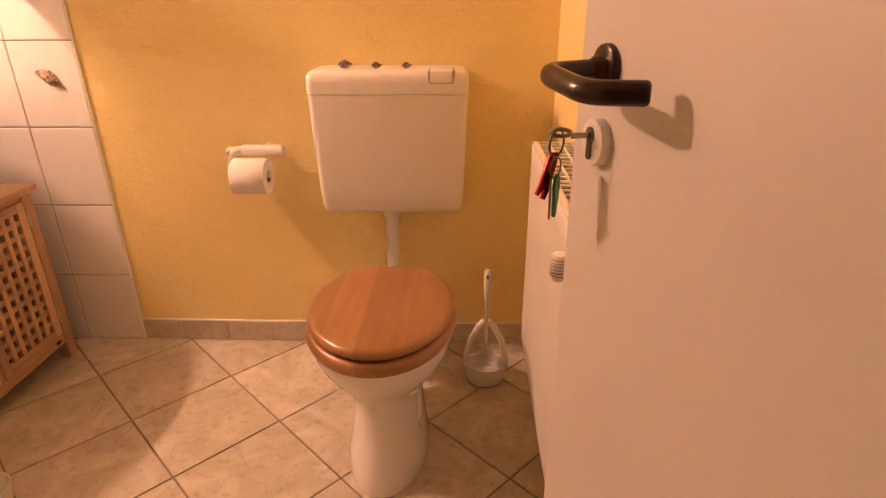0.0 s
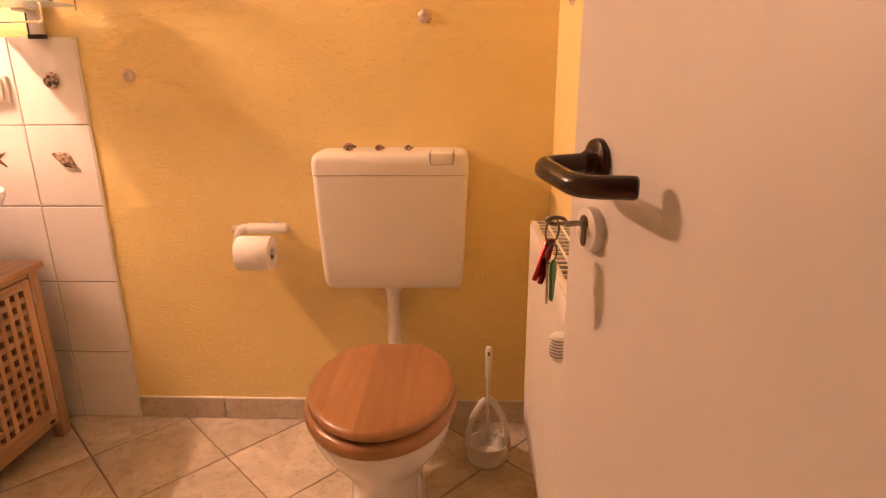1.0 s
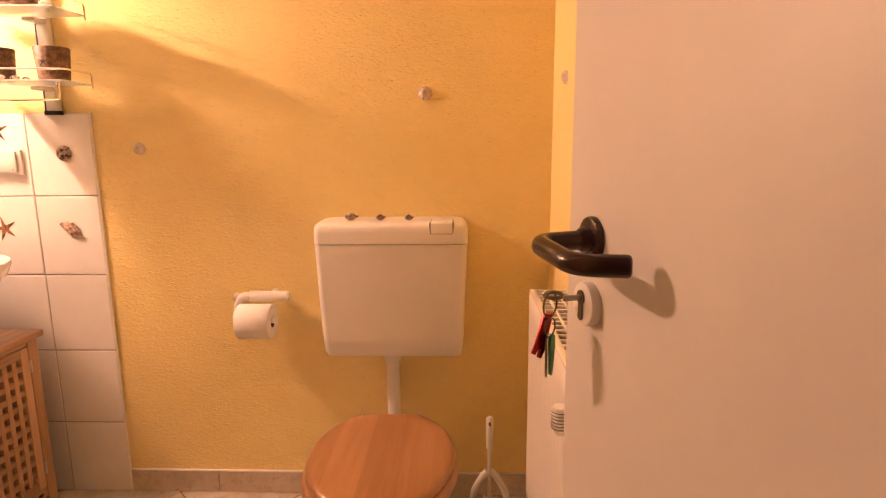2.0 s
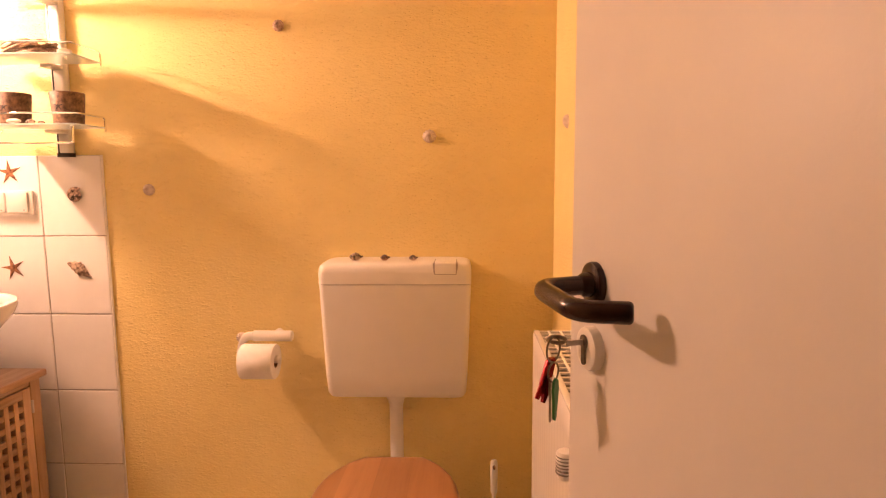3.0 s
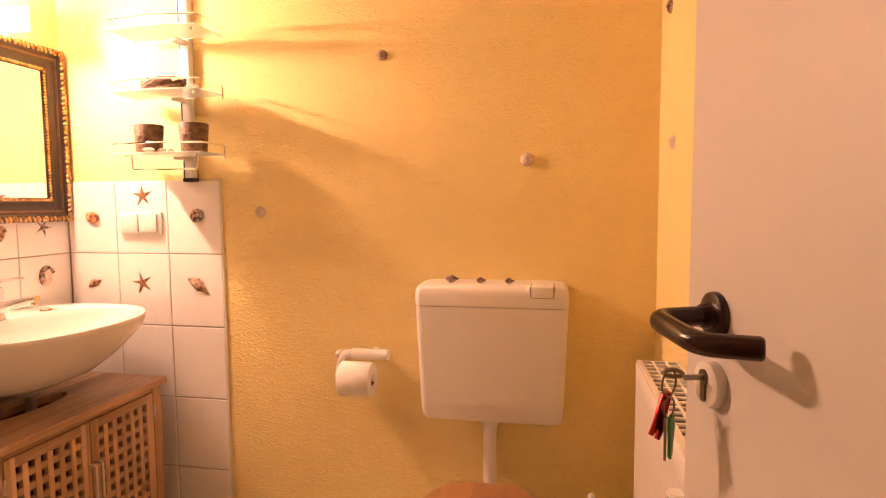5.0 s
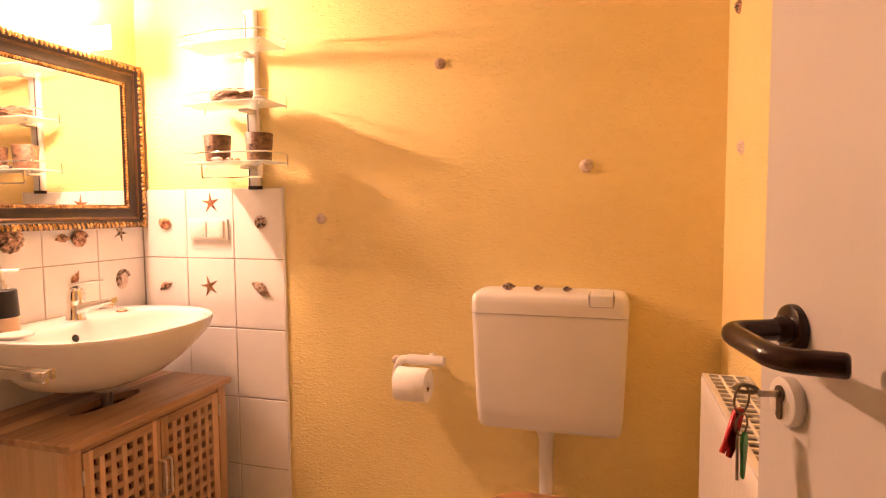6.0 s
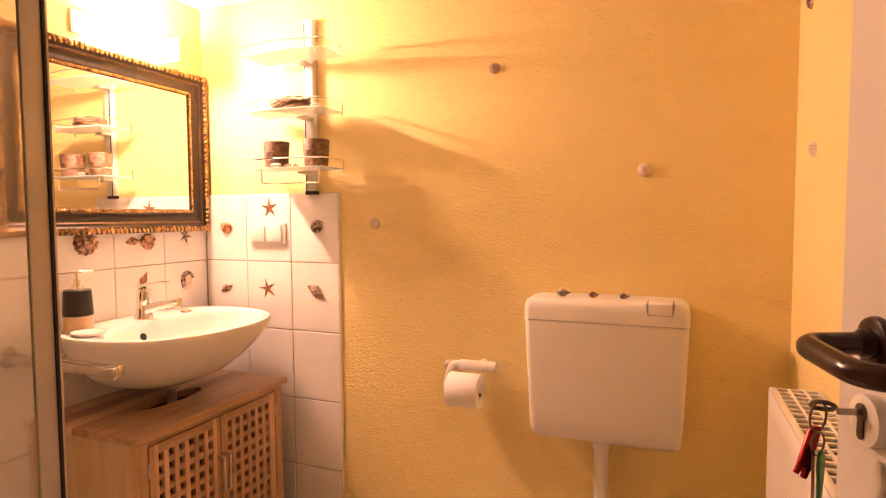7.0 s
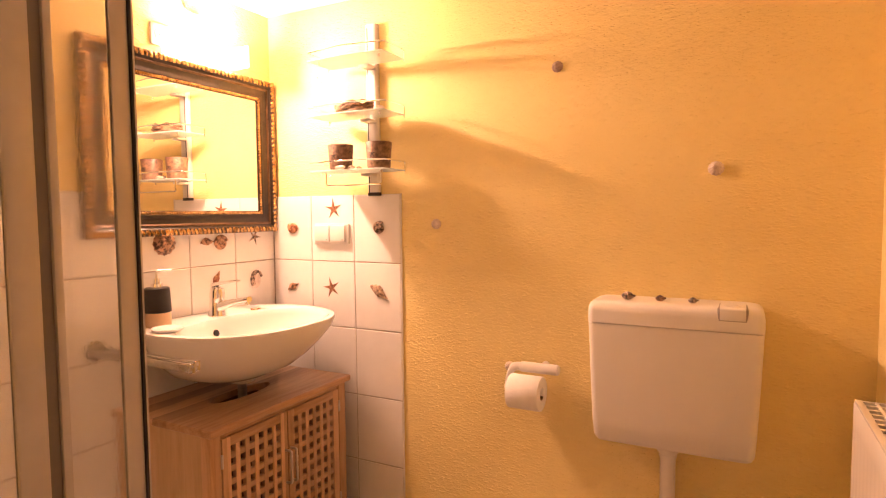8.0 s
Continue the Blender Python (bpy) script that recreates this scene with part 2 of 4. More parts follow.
GLOW = bpy.data.materials.new("lamp_diffuser")
GLOW.use_nodes = True
g = bsdf(GLOW)
g.inputs["Base Color"].default_value = (0.85, 0.82, 0.78, 1)
g.inputs["Emission Color"].default_value = LAMP_COLOUR
g.inputs["Emission Strength"].default_value = LAMP
OPAL = GLOW.copy()
OPAL.name = "lamp_housing_opal"
bsdf(OPAL).inputs["Emission Strength"].default_value = 24.0

# ---- mesh tools ----
ORIGIN = {}


def thing(name, at, label, category, group="", kind=""):
    ob = new(name)
    ob.empty_display_size = 0.05
    ob.location = at
    ORIGIN[ob.name] = Vector(at)
    return tagged(ob, label, category, group, kind)


def part(name, bm, material, parent, label="", smooth=True):
    """Links a bmesh, drawn in the room's coordinates, as one mesh under its thing or part."""
    at = ORIGIN[parent.name]
    bmesh.ops.translate(bm, verts=bm.verts, vec=-at)
    ob = mesh_object(name, bm, material, smooth)
    ob.parent = parent
    ORIGIN[ob.name] = at
    return tagged(ob, label)


def mesh_object(name, bm, material, smooth=True):
    bmesh.ops.recalc_face_normals(bm, faces=bm.faces)
    me = bpy.data.meshes.new(name)
    bm.to_mesh(me)
    bm.free()
    me.materials.append(material)
    if smooth:
        me.shade_smooth()
        me.set_sharp_from_angle(angle=radians(40))
    return new(name, me)


def solid(name, bm, material, label, category, kind="", group="", smooth=True):
    """A thing that is one mesh, its origin at the middle of its base."""
    lo = Vector([min(v.co[i] for v in bm.verts) for i in range(3)])
    hi = Vector([max(v.co[i] for v in bm.verts) for i in range(3)])
    at = Vector(((lo.x + hi.x) / 2, (lo.y + hi.y) / 2, lo.z))
    bmesh.ops.translate(bm, verts=bm.verts, vec=-at)
    ob = mesh_object(name, bm, material, smooth)
    ob.location = at
    ORIGIN[ob.name] = at
    return tagged(ob, label, category, group, kind)


def box(x0, x1, y0, y1, z0, z1, bevel=0.0, seg=2, bm=None):
    b = bmesh.new()
    bmesh.ops.create_cube(b, size=1)
    for v in b.verts:
        v.co = Vector(((x0 + x1) / 2 + v.co.x * (x1 - x0), (y0 + y1) / 2 + v.co.y * (y1 - y0), (z0 + z1) / 2 + v.co.z * (z1 - z0)))
    if bevel:
        bmesh.ops.bevel(b, geom=list(b.edges), offset=bevel, segments=seg, affect="EDGES", profile=0.5)
    return join(bm, b)


def join(bm, b):
    if bm is None:
        return b
    me = bpy.data.meshes.new("scrap")
    b.to_mesh(me)
    b.free()
    bm.from_mesh(me)
    bpy.data.meshes.remove(me)
    return bm


def loft(rings, close_start=True, close_end=True, bm=None):
    """Skin through rings of points, all of one count."""
    bm = bm or bmesh.new()
    rows = [[bm.verts.new(p) for p in ring] for ring in rings]
    n = len(rows[0])
    for a, b in zip(rows, rows[1:]):
        for i in range(n):
            bm.faces.new((a[i], a[(i + 1) % n], b[(i + 1) % n], b[i]))
    if close_start:
        bm.faces.new(rows[0][::-1])
    if close_end:
        bm.faces.new(rows[-1])
    return bm


def circle(c, u, v, r, n=20, r2=None):
    c, u, v = Vector(c), Vector(u), Vector(v)
    r2 = r if r2 is None else r2
    return [c + u * (r * math.cos(2 * math.pi * i / n)) + v * (r2 * math.sin(2 * math.pi * i / n)) for i in range(n)]


def frame_of(d):
    d = Vector(d).normalized()
    u = d.cross(Vector((0, 0, 1)))
    if u.length < 1e-3:
        u = Vector((1, 0, 0))
    u.normalize()
    return u, d.cross(u).normalized()


def lathe(base, axis, profile, n=28, bm=None, ends=(True, True)):
    """Turned body: profile of (distance along the axis, radius)."""
    base, axis = Vector(base), Vector(axis).normalized()
    u, v = frame_of(axis)
    return loft([circle(base + axis * h, u, v, max(r, 1e-4), n) for h, r in profile], *ends, bm=bm)


def rod(a, b, r, n=12, bm=None, soft=0.0):
    a, b = Vector(a), Vector(b)
    l = (b - a).length
    s = min(soft or r * 0.25, l / 3)
    return lathe(a, b - a, [(0, r - s), (s, r), (l - s, r), (l, r - s)], n, bm)


def bent(points, r, n=10, bm=None, closed=False, corner=0.0):
    """Wire or tube through points, with rounded corners."""
    pts = [Vector(p) for p in points]
    if corner:
        out = [pts[0]]
        for a, b, c in zip(pts, pts[1:], pts[2:]):
            p, q = b + (a - b).normalized() * corner, b + (c - b).normalized() * corner
            for k in range(6):
                t = k / 5
                out.append(p * (1 - t) ** 2 + b * 2 * t * (1 - t) + q * t * t)
        pts = out + [pts[-1]]
    rings = []
    last = None
    for i, p in enumerate(pts):
        if closed:
            d = pts[(i + 1) % len(pts)] - pts[i - 1]
        else:
            d = pts[min(i + 1, len(pts) - 1)] - pts[max(i - 1, 0)]
        d.normalize()
        if last is None:
            u, v = frame_of(d)
        else:
            u = (last - d * last.dot(d)).normalized()
            v = d.cross(u)
        last = u
        rings.append(circle(p, u, v, r, n))
    if closed:
        rings.append(rings[0])
        b = loft(rings, False, False, bm)
        bmesh.ops.remove_doubles(b, verts=b.verts, dist=1e-5)
        return b
    return loft(rings, True, True, bm)


def ellipsoid(c, r, n=14, m=8, bm=None, turn=None):
    rings = []
    for j in range(1, m):
        a = math.pi * j / m
        ring = [Vector((r[0] * math.sin(a) * math.cos(2 * math.pi * i / n), r[1] * math.sin(a) * math.sin(2 * math.pi * i / n), r[2] * math.cos(a))) for i in range(n)]
        rings.append([Vector(c) + (turn @ p if turn else p) for p in ring])
    return loft(rings, True, True, bm)


def rounded(w, d, r, n=6):
    """Outline of a rounded rectangle about the origin."""
    pts = []
    for sx, sy, a0 in ((1, 1, 0), (-1, 1, 90), (-1, -1, 180), (1, -1, 270)):
        for k in range(n + 1):
            a = radians(a0 + 90 * k / n)
            pts.append((sx * (w / 2 - r) + r * math.cos(a), sy * (d / 2 - r) + r * math.sin(a)))
    return pts


def clip(poly, inside):
    """Cuts a polygon with half-planes (nx, ny, c): keeps nx*x + ny*y <= c."""
    for nx, ny, c in inside:
        out = []
        for (ax, ay), (bx, by) in zip(poly, poly[1:] + poly[:1]):
            da, db = nx * ax + ny * ay - c, nx * bx + ny * by - c
            if da <= 0:
                out.append((ax, ay))
            if da * db < 0:
                t = da / (da - db)
                out.append((ax + t * (bx - ax), ay + t * (by - ay)))
        poly = out
        if len(poly) < 3:
            return []
    return poly


def slab(poly, z0, z1, edge):
    """Flat piece with a softened upper edge."""
    cx, cy = sum(p[0] for p in poly) / len(poly), sum(p[1] for p in poly) / len(poly)

    def inset(d):
        out = []
        for x, y in poly:
            l = math.hypot(x - cx, y - cy) or 1
            out.append((x - (x - cx) / l * d, y - (y - cy) / l * d))
        return out
    return loft([[(x, y, z0) for x, y in poly], [(x, y, z1 - edge) for x, y in poly], [(x, y, z1) for x, y in inset(edge * 1.4)]])


# ---- structure ----
def wall(name, x0, x1, y0, y1, z0, z1, material, label):
    ob = mesh_object(name, box(x0, x1, y0, y1, z0, z1), material, False)
    ORIGIN[ob.name] = Vector((0, 0, 0))
    return tagged(ob, label, "wall", "", "structure")


wall_north = wall("wall_north", XL - 0.2, XR + 0.2, YB, YB + 0.2, -0.1, CZ + 0.1, YELLOW, "yellow painted woodchip wall behind the toilet")
wall_west = wall("wall_west", XL - 0.2, XL, YN - 0.2, YB, -0.1, CZ + 0.1, YELLOW, "yellow painted woodchip wall above white tiles")
wall_east = wall("wall_east", XR, XR + 0.2, YJ, YB, -0.1, CZ + 0.1, YELLOW, "yellow painted woodchip wall behind the radiator")
wall_east_recess = wall("wall_east_recess", XJ, XJ + 0.2, YN - 0.2, YJ, -0.1, CZ + 0.1, YELLOW, "yellow wall of the recess behind the open door")
wall_return = wall("wall_return", XR + 0.2, XJ + 0.2, YJ, YJ + 0.2, -0.1, CZ + 0.1, YELLOW, "short yellow return wall behind the door")
# near wall with the doorway in which the camera stands
wall_south_left = wall("wall_south_left", XL, -0.36, YN - 0.2, YN, -0.1, CZ + 0.1, YELLOW, "yellow wall beside the doorway")
wall_south_right = wall("wall_south_right", 0.49, XJ, YN - 0.2, YN, -0.1, CZ + 0.1, YELLOW, "narrow yellow wall beside the door hinges")
wall_hall = wall("wall_hall", -0.9, 1.2, -2.1, -1.9, -0.1, CZ + 0.1, CEILING, "plain wall of the hall behind the doorway")
wall_hall_left = wall("wall_hall_left", -0.9, -0.7, -1.9, YN - 0.2, -0.1, CZ + 0.1, CEILING, "plain side wall of the hall")
wall_hall_right = wall("wall_hall_right", 1.0, 1.2, -1.9, YN - 0.2, -0.1, CZ + 0.1, CEILING, "plain side wall of the hall")
ceiling = tagged(mesh_object("ceiling", box(XL - 0.2, 1.2, -2.1, YB + 0.2, CZ, CZ + 0.1), CEILING, False), "white painted ceiling", "ceiling", "", "structure")
floor = tagged(mesh_object("floor", box(XL - 0.2, 1.2, -2.1, YB + 0.2, -0.1, -0.004), FLOOR_GROUT, False), "beige square tiles laid diagonally with brown joints", "floor", "", "structure")
ORIGIN[floor.name] = Vector((0, 0, 0))



def chips(parent, face, at, fields, per_m2, seed):
    """The coarser chips of the wallpaper: low uneven domes scattered over fields (u0, u1, z0, z1) of a wall."""
    rng = np.random.default_rng(seed)
    verts, faces = [], []
    for u0, u1, z0, z1 in fields:
        for _ in range(int((u1 - u0) * (z1 - z0) * per_m2)):
            cu, cz = rng.uniform(u0 + 0.006, u1 - 0.006), rng.uniform(z0 + 0.006, z1 - 0.006)
            long, tall = 0.0012 + 0.0030 * rng.random() ** 2, rng.uniform(0.0009, 0.0019)
            high, turn = rng.uniform(0.0003, 0.0009), rng.normal(0, 0.35)
            k = len(verts)
            for s, h in ((1.0, -0.0002), (0.62, high * 0.85)):
                for i in range(6):
                    a = math.pi * i / 3 + rng.uniform(-0.25, 0.25)
                    p, q = s * long * math.cos(a), s * tall * math.sin(a)
                    u, z = cu + p * math.cos(turn) - q * math.sin(turn), cz + p * math.sin(turn) + q * math.cos(turn)
                    verts.append((u, at - h, z) if face == "n" else (at + h, u, z))
            verts.append((cu, at - high, cz) if face == "n" else (at + high, cu, cz))
            for i in range(6):
                j = (i + 1) % 6
                faces.append((k + i, k + j, k + 6 + j, k + 6 + i))
                faces.append((k + 6 + i, k + 6 + j, k + 12))
    me = bpy.data.meshes.new("woodchip")
    me.from_pydata(verts, [], faces)
    b = bmesh.new()
    b.from_mesh(me)
    bpy.data.meshes.remove(me)
    tagged(part("woodchip", b, YELLOW, parent), kind="stuff")


chips(wall_north, "n", YB, [(-1.096, XR, 0.084, CZ), (-1.70, -1.10, 1.268, CZ)], 2600, 4)
chips(wall_west, "w", XL, [(0.12, YB, 1.268, CZ)], 1800, 9)

# grout beds of the wall tiles
TY, TX = 1.3015, -1.7065
part("grout_bed", box(-1.708, -1.1005, TY, YB, 0.0, 5 * TILE_H - 0.001), WALL_GROUT, wall_north, "", False)
part("grout_bed", box(XL, TX, YN, YB, 0.0, 5 * TILE_H - 0.001), WALL_GROUT, wall_west, "", False)


# ---- toilet ----
def egg(cx, yc, hw, front, back, z, cut=None, n=40):
    ring = []
    for i in range(n):
        a = 2 * math.pi * i / n
        x, y = cx + hw * math.sin(a), yc - (front if math.cos(a) > 0 else back) * math.cos(a)
        if cut is not None:
            y = min(y, cut)
        ring.append((x, y, z))
    return ring


TC = -0.158
toilet = thing("toilet", (TC, 0.82, 0), "white floor-standing ceramic toilet with closed wooden lid", "toilet")
rings = []
for z, hw, yf, yb, ym in ((0.0, 0.106, 0.605, 1.03, 0.80), (0.02, 0.106, 0.605, 1.03, 0.80), (0.05, 0.101, 0.615, 1.03, 0.80), (0.11, 0.092, 0.637, 1.04, 0.82),
                          (0.18, 0.089, 0.65, 1.06, 0.83), (0.22, 0.094, 0.65, 1.08, 0.83), (0.25, 0.108, 0.642, 1.09, 0.82), (0.285, 0.135, 0.617, 1.09, 0.80),
                          (0.325, 0.157, 0.59, 1.09, 0.78), (0.360, 0.166, 0.572, 1.08, 0.77), (0.386, 0.170, 0.566, 1.07, 0.77), (0.3925, 0.166, 0.571, 1.065, 0.77)):
    rings.append(egg(TC, ym, hw, ym - yf, yb - ym, z))
for z, hw, yf, yb, ym in ((0.3925, 0.125, 0.62, 0.97, 0.77), (0.375, 0.12, 0.63, 0.965, 0.77), (0.28, 0.085, 0.70, 0.93, 0.80), (0.22, 0.05, 0.76, 0.90, 0.83)):
    rings.append(egg(TC, ym, hw, ym - yf, yb - ym, z))
bowl = part("bowl", loft(rings), CERAMIC, toilet, "white glazed ceramic bowl on a waisted foot")
# fixing recess on the flank of the foot
part("fixing_cover", ellipsoid((TC + 0.083, 0.765, 0.150), (0.011, 0.020, 0.055)), CERAMIC, bowl, "raised oval fixing boss")
part("bolt_cap", ellipsoid((TC + 0.090, 0.752, 0.105), (0.006, 0.010, 0.006)), PLASTIC, bowl, "small white bolt cap")


def seat_ring(scale, z, cut, hw=0.181, front=0.241, back=0.232):
    return egg(TC, 0.785, hw * scale, front * scale, back * scale, z, cut)


def lid_ring(inset, z):
    return egg(TC + 0.002, 0.782, 0.1735 - inset, 0.230 - inset, 0.219 - inset, z, 0.974 - inset * 0.5)


rings = [seat_ring(s, z, c) for s, z, c in ((0.96, 0.393, 0.985), (0.99, 0.397, 0.99), (1.0, 0.404, 0.992), (1.002, 0.412, 0.992), (0.99, 0.421, 0.99), (0.965, 0.4265, 0.985), (0.93, 0.428, 0.98))]
rings += [seat_ring(s, z, 0.93) for s, z in ((0.64, 0.428), (0.62, 0.42), (0.62, 0.400), (0.64, 0.393))]
part("seat", loft(rings, False, False), LID_WOOD, toilet, "stained beech toilet seat")
rings = [lid_ring(d, z) for d, z in ((0.012, 0.4325), (0.004, 0.4335), (0.0008, 0.4365), (0.0, 0.441), (0.0008, 0.4455), (0.004, 0.450), (0.009, 0.4535), (0.016, 0.4555), (0.04, 0.4575), (0.10, 0.458))]
part("lid", loft(rings), LID_WOOD, toilet, "closed lid of glued stained beech staves")
for x, y in ((-0.10, 0.63), (0.10, 0.63), (-0.11, 0.90), (0.11, 0.90)):
    part("buffer", lathe((TC + x, y, 0.4275), (0, 0, 1), [(0, 0.008), (0.006, 0.007)], 12), PLASTIC, toilet, "small white lid buffer")
for dx in (-0.075, 0.075):
    hinge = part("hinge", rod((TC + dx - 0.022, 0.990, 0.427), (TC + dx + 0.022, 0.990, 0.427), 0.009), STEEL, toilet, "metal lid hinge")
part("outlet_collar", lathe((TC, 1.06, 0.19), (0, 1, 0), [(0, 0.06), (0.2, 0.06), (0.21, 0.065), (0.235, 0.065)]), PLASTIC, toilet, "white waste connector into the wall")

# ---- cistern ----
CX = -0.174
cistern = thing("cistern", (CX, 1.23, 0.55), "white plastic wall-hung cistern with straight flush pipe", "cistern")


def cistern_ring(z, w, d, r, front_in=0.0):
    return [(CX + x, YB - d / 2 - 0.001 + y + (front_in if y < 0 else 0), z) for x, y in rounded(w, d, r)]


rings = [cistern_ring(z, w, d, r) for z, w, d, r in ((0.531, 0.350, 0.09, 0.02), (0.532, 0.384, 0.115, 0.024), (0.537, 0.402, 0.127, 0.024), (0.550, 0.413, 0.134, 0.022), (0.60, 0.421, 0.138, 0.021), (0.75, 0.434, 0.141, 0.020), (0.878, 0.444, 0.143, 0.020))]
part("tank", loft(rings), PLASTIC, cistern, "slightly tapered white plastic tank")
rings = [cistern_ring(z, w, d, r) for z, w, d, r in ((0.880, 0.446, 0.144, 0.020), (0.912, 0.4465, 0.144, 0.020), (0.926, 0.443, 0.142, 0.021), (0.934, 0.436, 0.137, 0.024), (0.939, 0.425, 0.129, 0.026), (0.9415, 0.405, 0.112, 0.028), (0.942, 0.36, 0.09, 0.028))]
lid = part("lid", loft(rings), PLASTIC, cistern, "removable white lid above a fine seam")
part("seam", box(CX - 0.21, CX + 0.21, 1.1675, YB - 0.004, 0.8775, 0.8805), GROUT, cistern, "dark seam under the lid", False)
button = box(-0.060, 0.009, 1.1603, 1.245, 0.906, 0.9432, 0.006, 3)
part("button_gap", box(-0.0615, 0.0105, 1.1607, 1.2465, 0.9048, 0.9426, 0.005, 3), GROUT, lid, "dark gap round the button")
part("flush_button", button, PLASTIC, lid, "square corner flush button")
part("button_mark", lathe((-0.027, 1.20, 0.9430), (0, 0, 1), [(0, 0.02), (0.0016, 0.019), (0.0016, 0.015), (0.0005, 0.014)]), PLASTIC, lid, "round embossed mark on the button")
pipe = lathe((CX - 0.010, 1.245, 0.30), (0, 0, 1), [(0, 0.0205), (0.19, 0.021), (0.195, 0.024), (0.205, 0.024), (0.21, 0.029), (0.232, 0.031), (0.238, 0.031)])
part("flush_pipe", pipe, PLASTIC, cistern, "white flush pipe with coupling nut")
part("flush_elbow", bent([(CX - 0.010, 1.245, 0.31), (CX - 0.010, 1.245, 0.25), (CX - 0.010, 1.09, 0.25)], 0.021, 14, corner=0.05), PLASTIC, cistern, "white elbow into the bowl")


# ---- open door ----
DOOR_A = radians(14)
DD = Vector((math.sin(DOOR_A), -math.cos(DOOR_A), 0))      # from the free edge to the hinges
DN = Vector((-math.cos(DOOR_A), -math.sin(DOOR_A), 0))     # out of the face seen
SPINDLE = Vector((0.184, 0.185, 1.0560))                    # on the face


def on_door(along, out, z):
    p = SPINDLE + DD * along + DN * out
    return Vector((p.x, p.y, z))


door_1 = thing("door_1", on_door(0.82, -0.02, 0), "open white lacquered door with brown lever handle", "door", "", "structure")
b = box(-0.066, 0.79, -0.04, 0.0, 0.008, 1.955, 0.002)
for v in b.verts:
    v.co = on_door(v.co.x, v.co.y, v.co.z)
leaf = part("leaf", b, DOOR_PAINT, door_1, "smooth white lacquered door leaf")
hd = part("door_handle", lathe(SPINDLE, DN, [(0, 0.026), (0.004, 0.0262), (0.007, 0.025), (0.0085, 0.021), (0.009, 0.012)], 32), BROWN, door_1, "dark brown plastic lever handle")
hd_pts = [on_door(0, 0.004, 1.0560), on_door(0.0, 0.068, 1.0540), on_door(0.092, 0.066, 1.0485), on_door(0.118, 0.024, 1.050)]
lever = bent(hd_pts, 0.0112, 20, corner=0.019)
lathe(hd_pts[-1], hd_pts[-1] - hd_pts[-2], [(-0.001, 0.0111), (0.0015, 0.0107), (0.003, 0.0095), (0.004, 0.007)], 20, lever)
part("lever", lever, BROWN, hd)
part("neck", lathe(SPINDLE + DN * 0.006, DN, [(0, 0.015), (0.01, 0.014), (0.014, 0.0112)], 20), BROWN, hd)
esc_c = on_door(0, 0, 0.981)
esc = part("escutcheon", lathe(esc_c, DN, [(0, 0.0255), (0.007, 0.0258), (0.011, 0.0246), (0.0125, 0.021)], 32), PLASTIC, door_1, "round white lock rose")
b = lathe(esc_c + Vector((0, 0, 0.008)), DN, [(0.009, 0.0085), (0.0145, 0.0085)], 20)
lower = lathe(esc_c + Vector((0, 0, -0.014)), DN, [(0.009, 0.005), (0.0145, 0.005)], 14)
join(b, lower)
bb = box(-0.0049, 0.0049, 0.009, 0.0143, 0.967, 0.989)
for v in bb.verts:
    v.co = on_door(v.co.x, v.co.y, v.co.z)
join(b, bb)
part("lock_cylinder", b, DARK_METAL, esc, "tarnished profile cylinder")
for z in (0.25, 1.70):
    part("hinge", rod(on_door(0.80, 0.006, z - 0.04), on_door(0.80, 0.006, z + 0.04), 0.008), STEEL, door_1, "steel door hinge")

# keys in the lock
KEY = on_door(-0.004, 0.013, 0.989)
keys = thing("bunch_of_keys", KEY, "bunch of keys with red opener hanging from the lock", "keys")
b = box(-0.0012, 0.0012, 0.0, 0.022, 0.9862, 0.9918)
for v in b.verts:
    v.co = on_door(v.co.x, 0.011 + v.co.y, v.co.z)
head = bent([KEY + DN * 0.016 + DN * (0.0085 * (1 - math.cos(a))) + Vector((0, 0, 0.0034 * math.sin(a))) for a in [2 * math.pi * i / 20 for i in range(20)]], 0.0022, 8, closed=True)
for v in head.verts:
    v.co += DD * (-0.45 * (v.co - KEY).dot(DN))
join(b, head)
part("inserted_key", b, KEY_METAL, keys, "worn nickel key in the cylinder")


def ring_part(c, u, v, r, wire, name, label):
    pts = [Vector(c) + Vector(u) * r * math.cos(a) + Vector(v) * r * math.sin(a) for a in [2 * math.pi * i / 28 for i in range(28)]]
    return part(name, bent(pts, wire, 8, closed=True), DARK_METAL, keys, label)


UP = Vector((0, 0, 1))
R1 = KEY + DN * 0.027 + DD * -0.013 + UP * -0.011
ring_part(R1, DN * 0.8 + DD * 0.6, UP, 0.0135, 0.0011, "key_ring", "large split ring")
R2 = R1 + DD * 0.003 + UP * -0.024 + DN * 0.001
ring_part(R2, (DD * 0.6 + DN * 0.8), UP, 0.0105, 0.0010, "key_ring", "small split ring")
# red bottle opener tag
o = R1 + DN * 0.003 + UP * -0.013


def tag_piece(name, outline, thick, origin, material, label, turn, lean=0.0):
    u = (DN * math.cos(turn) + DD * math.sin(turn)).normalized()
    w = u.cross(UP)
    rings = []
    for off, s in ((-thick / 2, 0.92), (-thick / 4, 1), (thick / 4, 1), (thick / 2, 0.92)):
        rings.append([origin + u * (x * s - z * lean) + UP * z + w * off for x, z in outline])
    return part(name, loft(rings), material, keys, label)


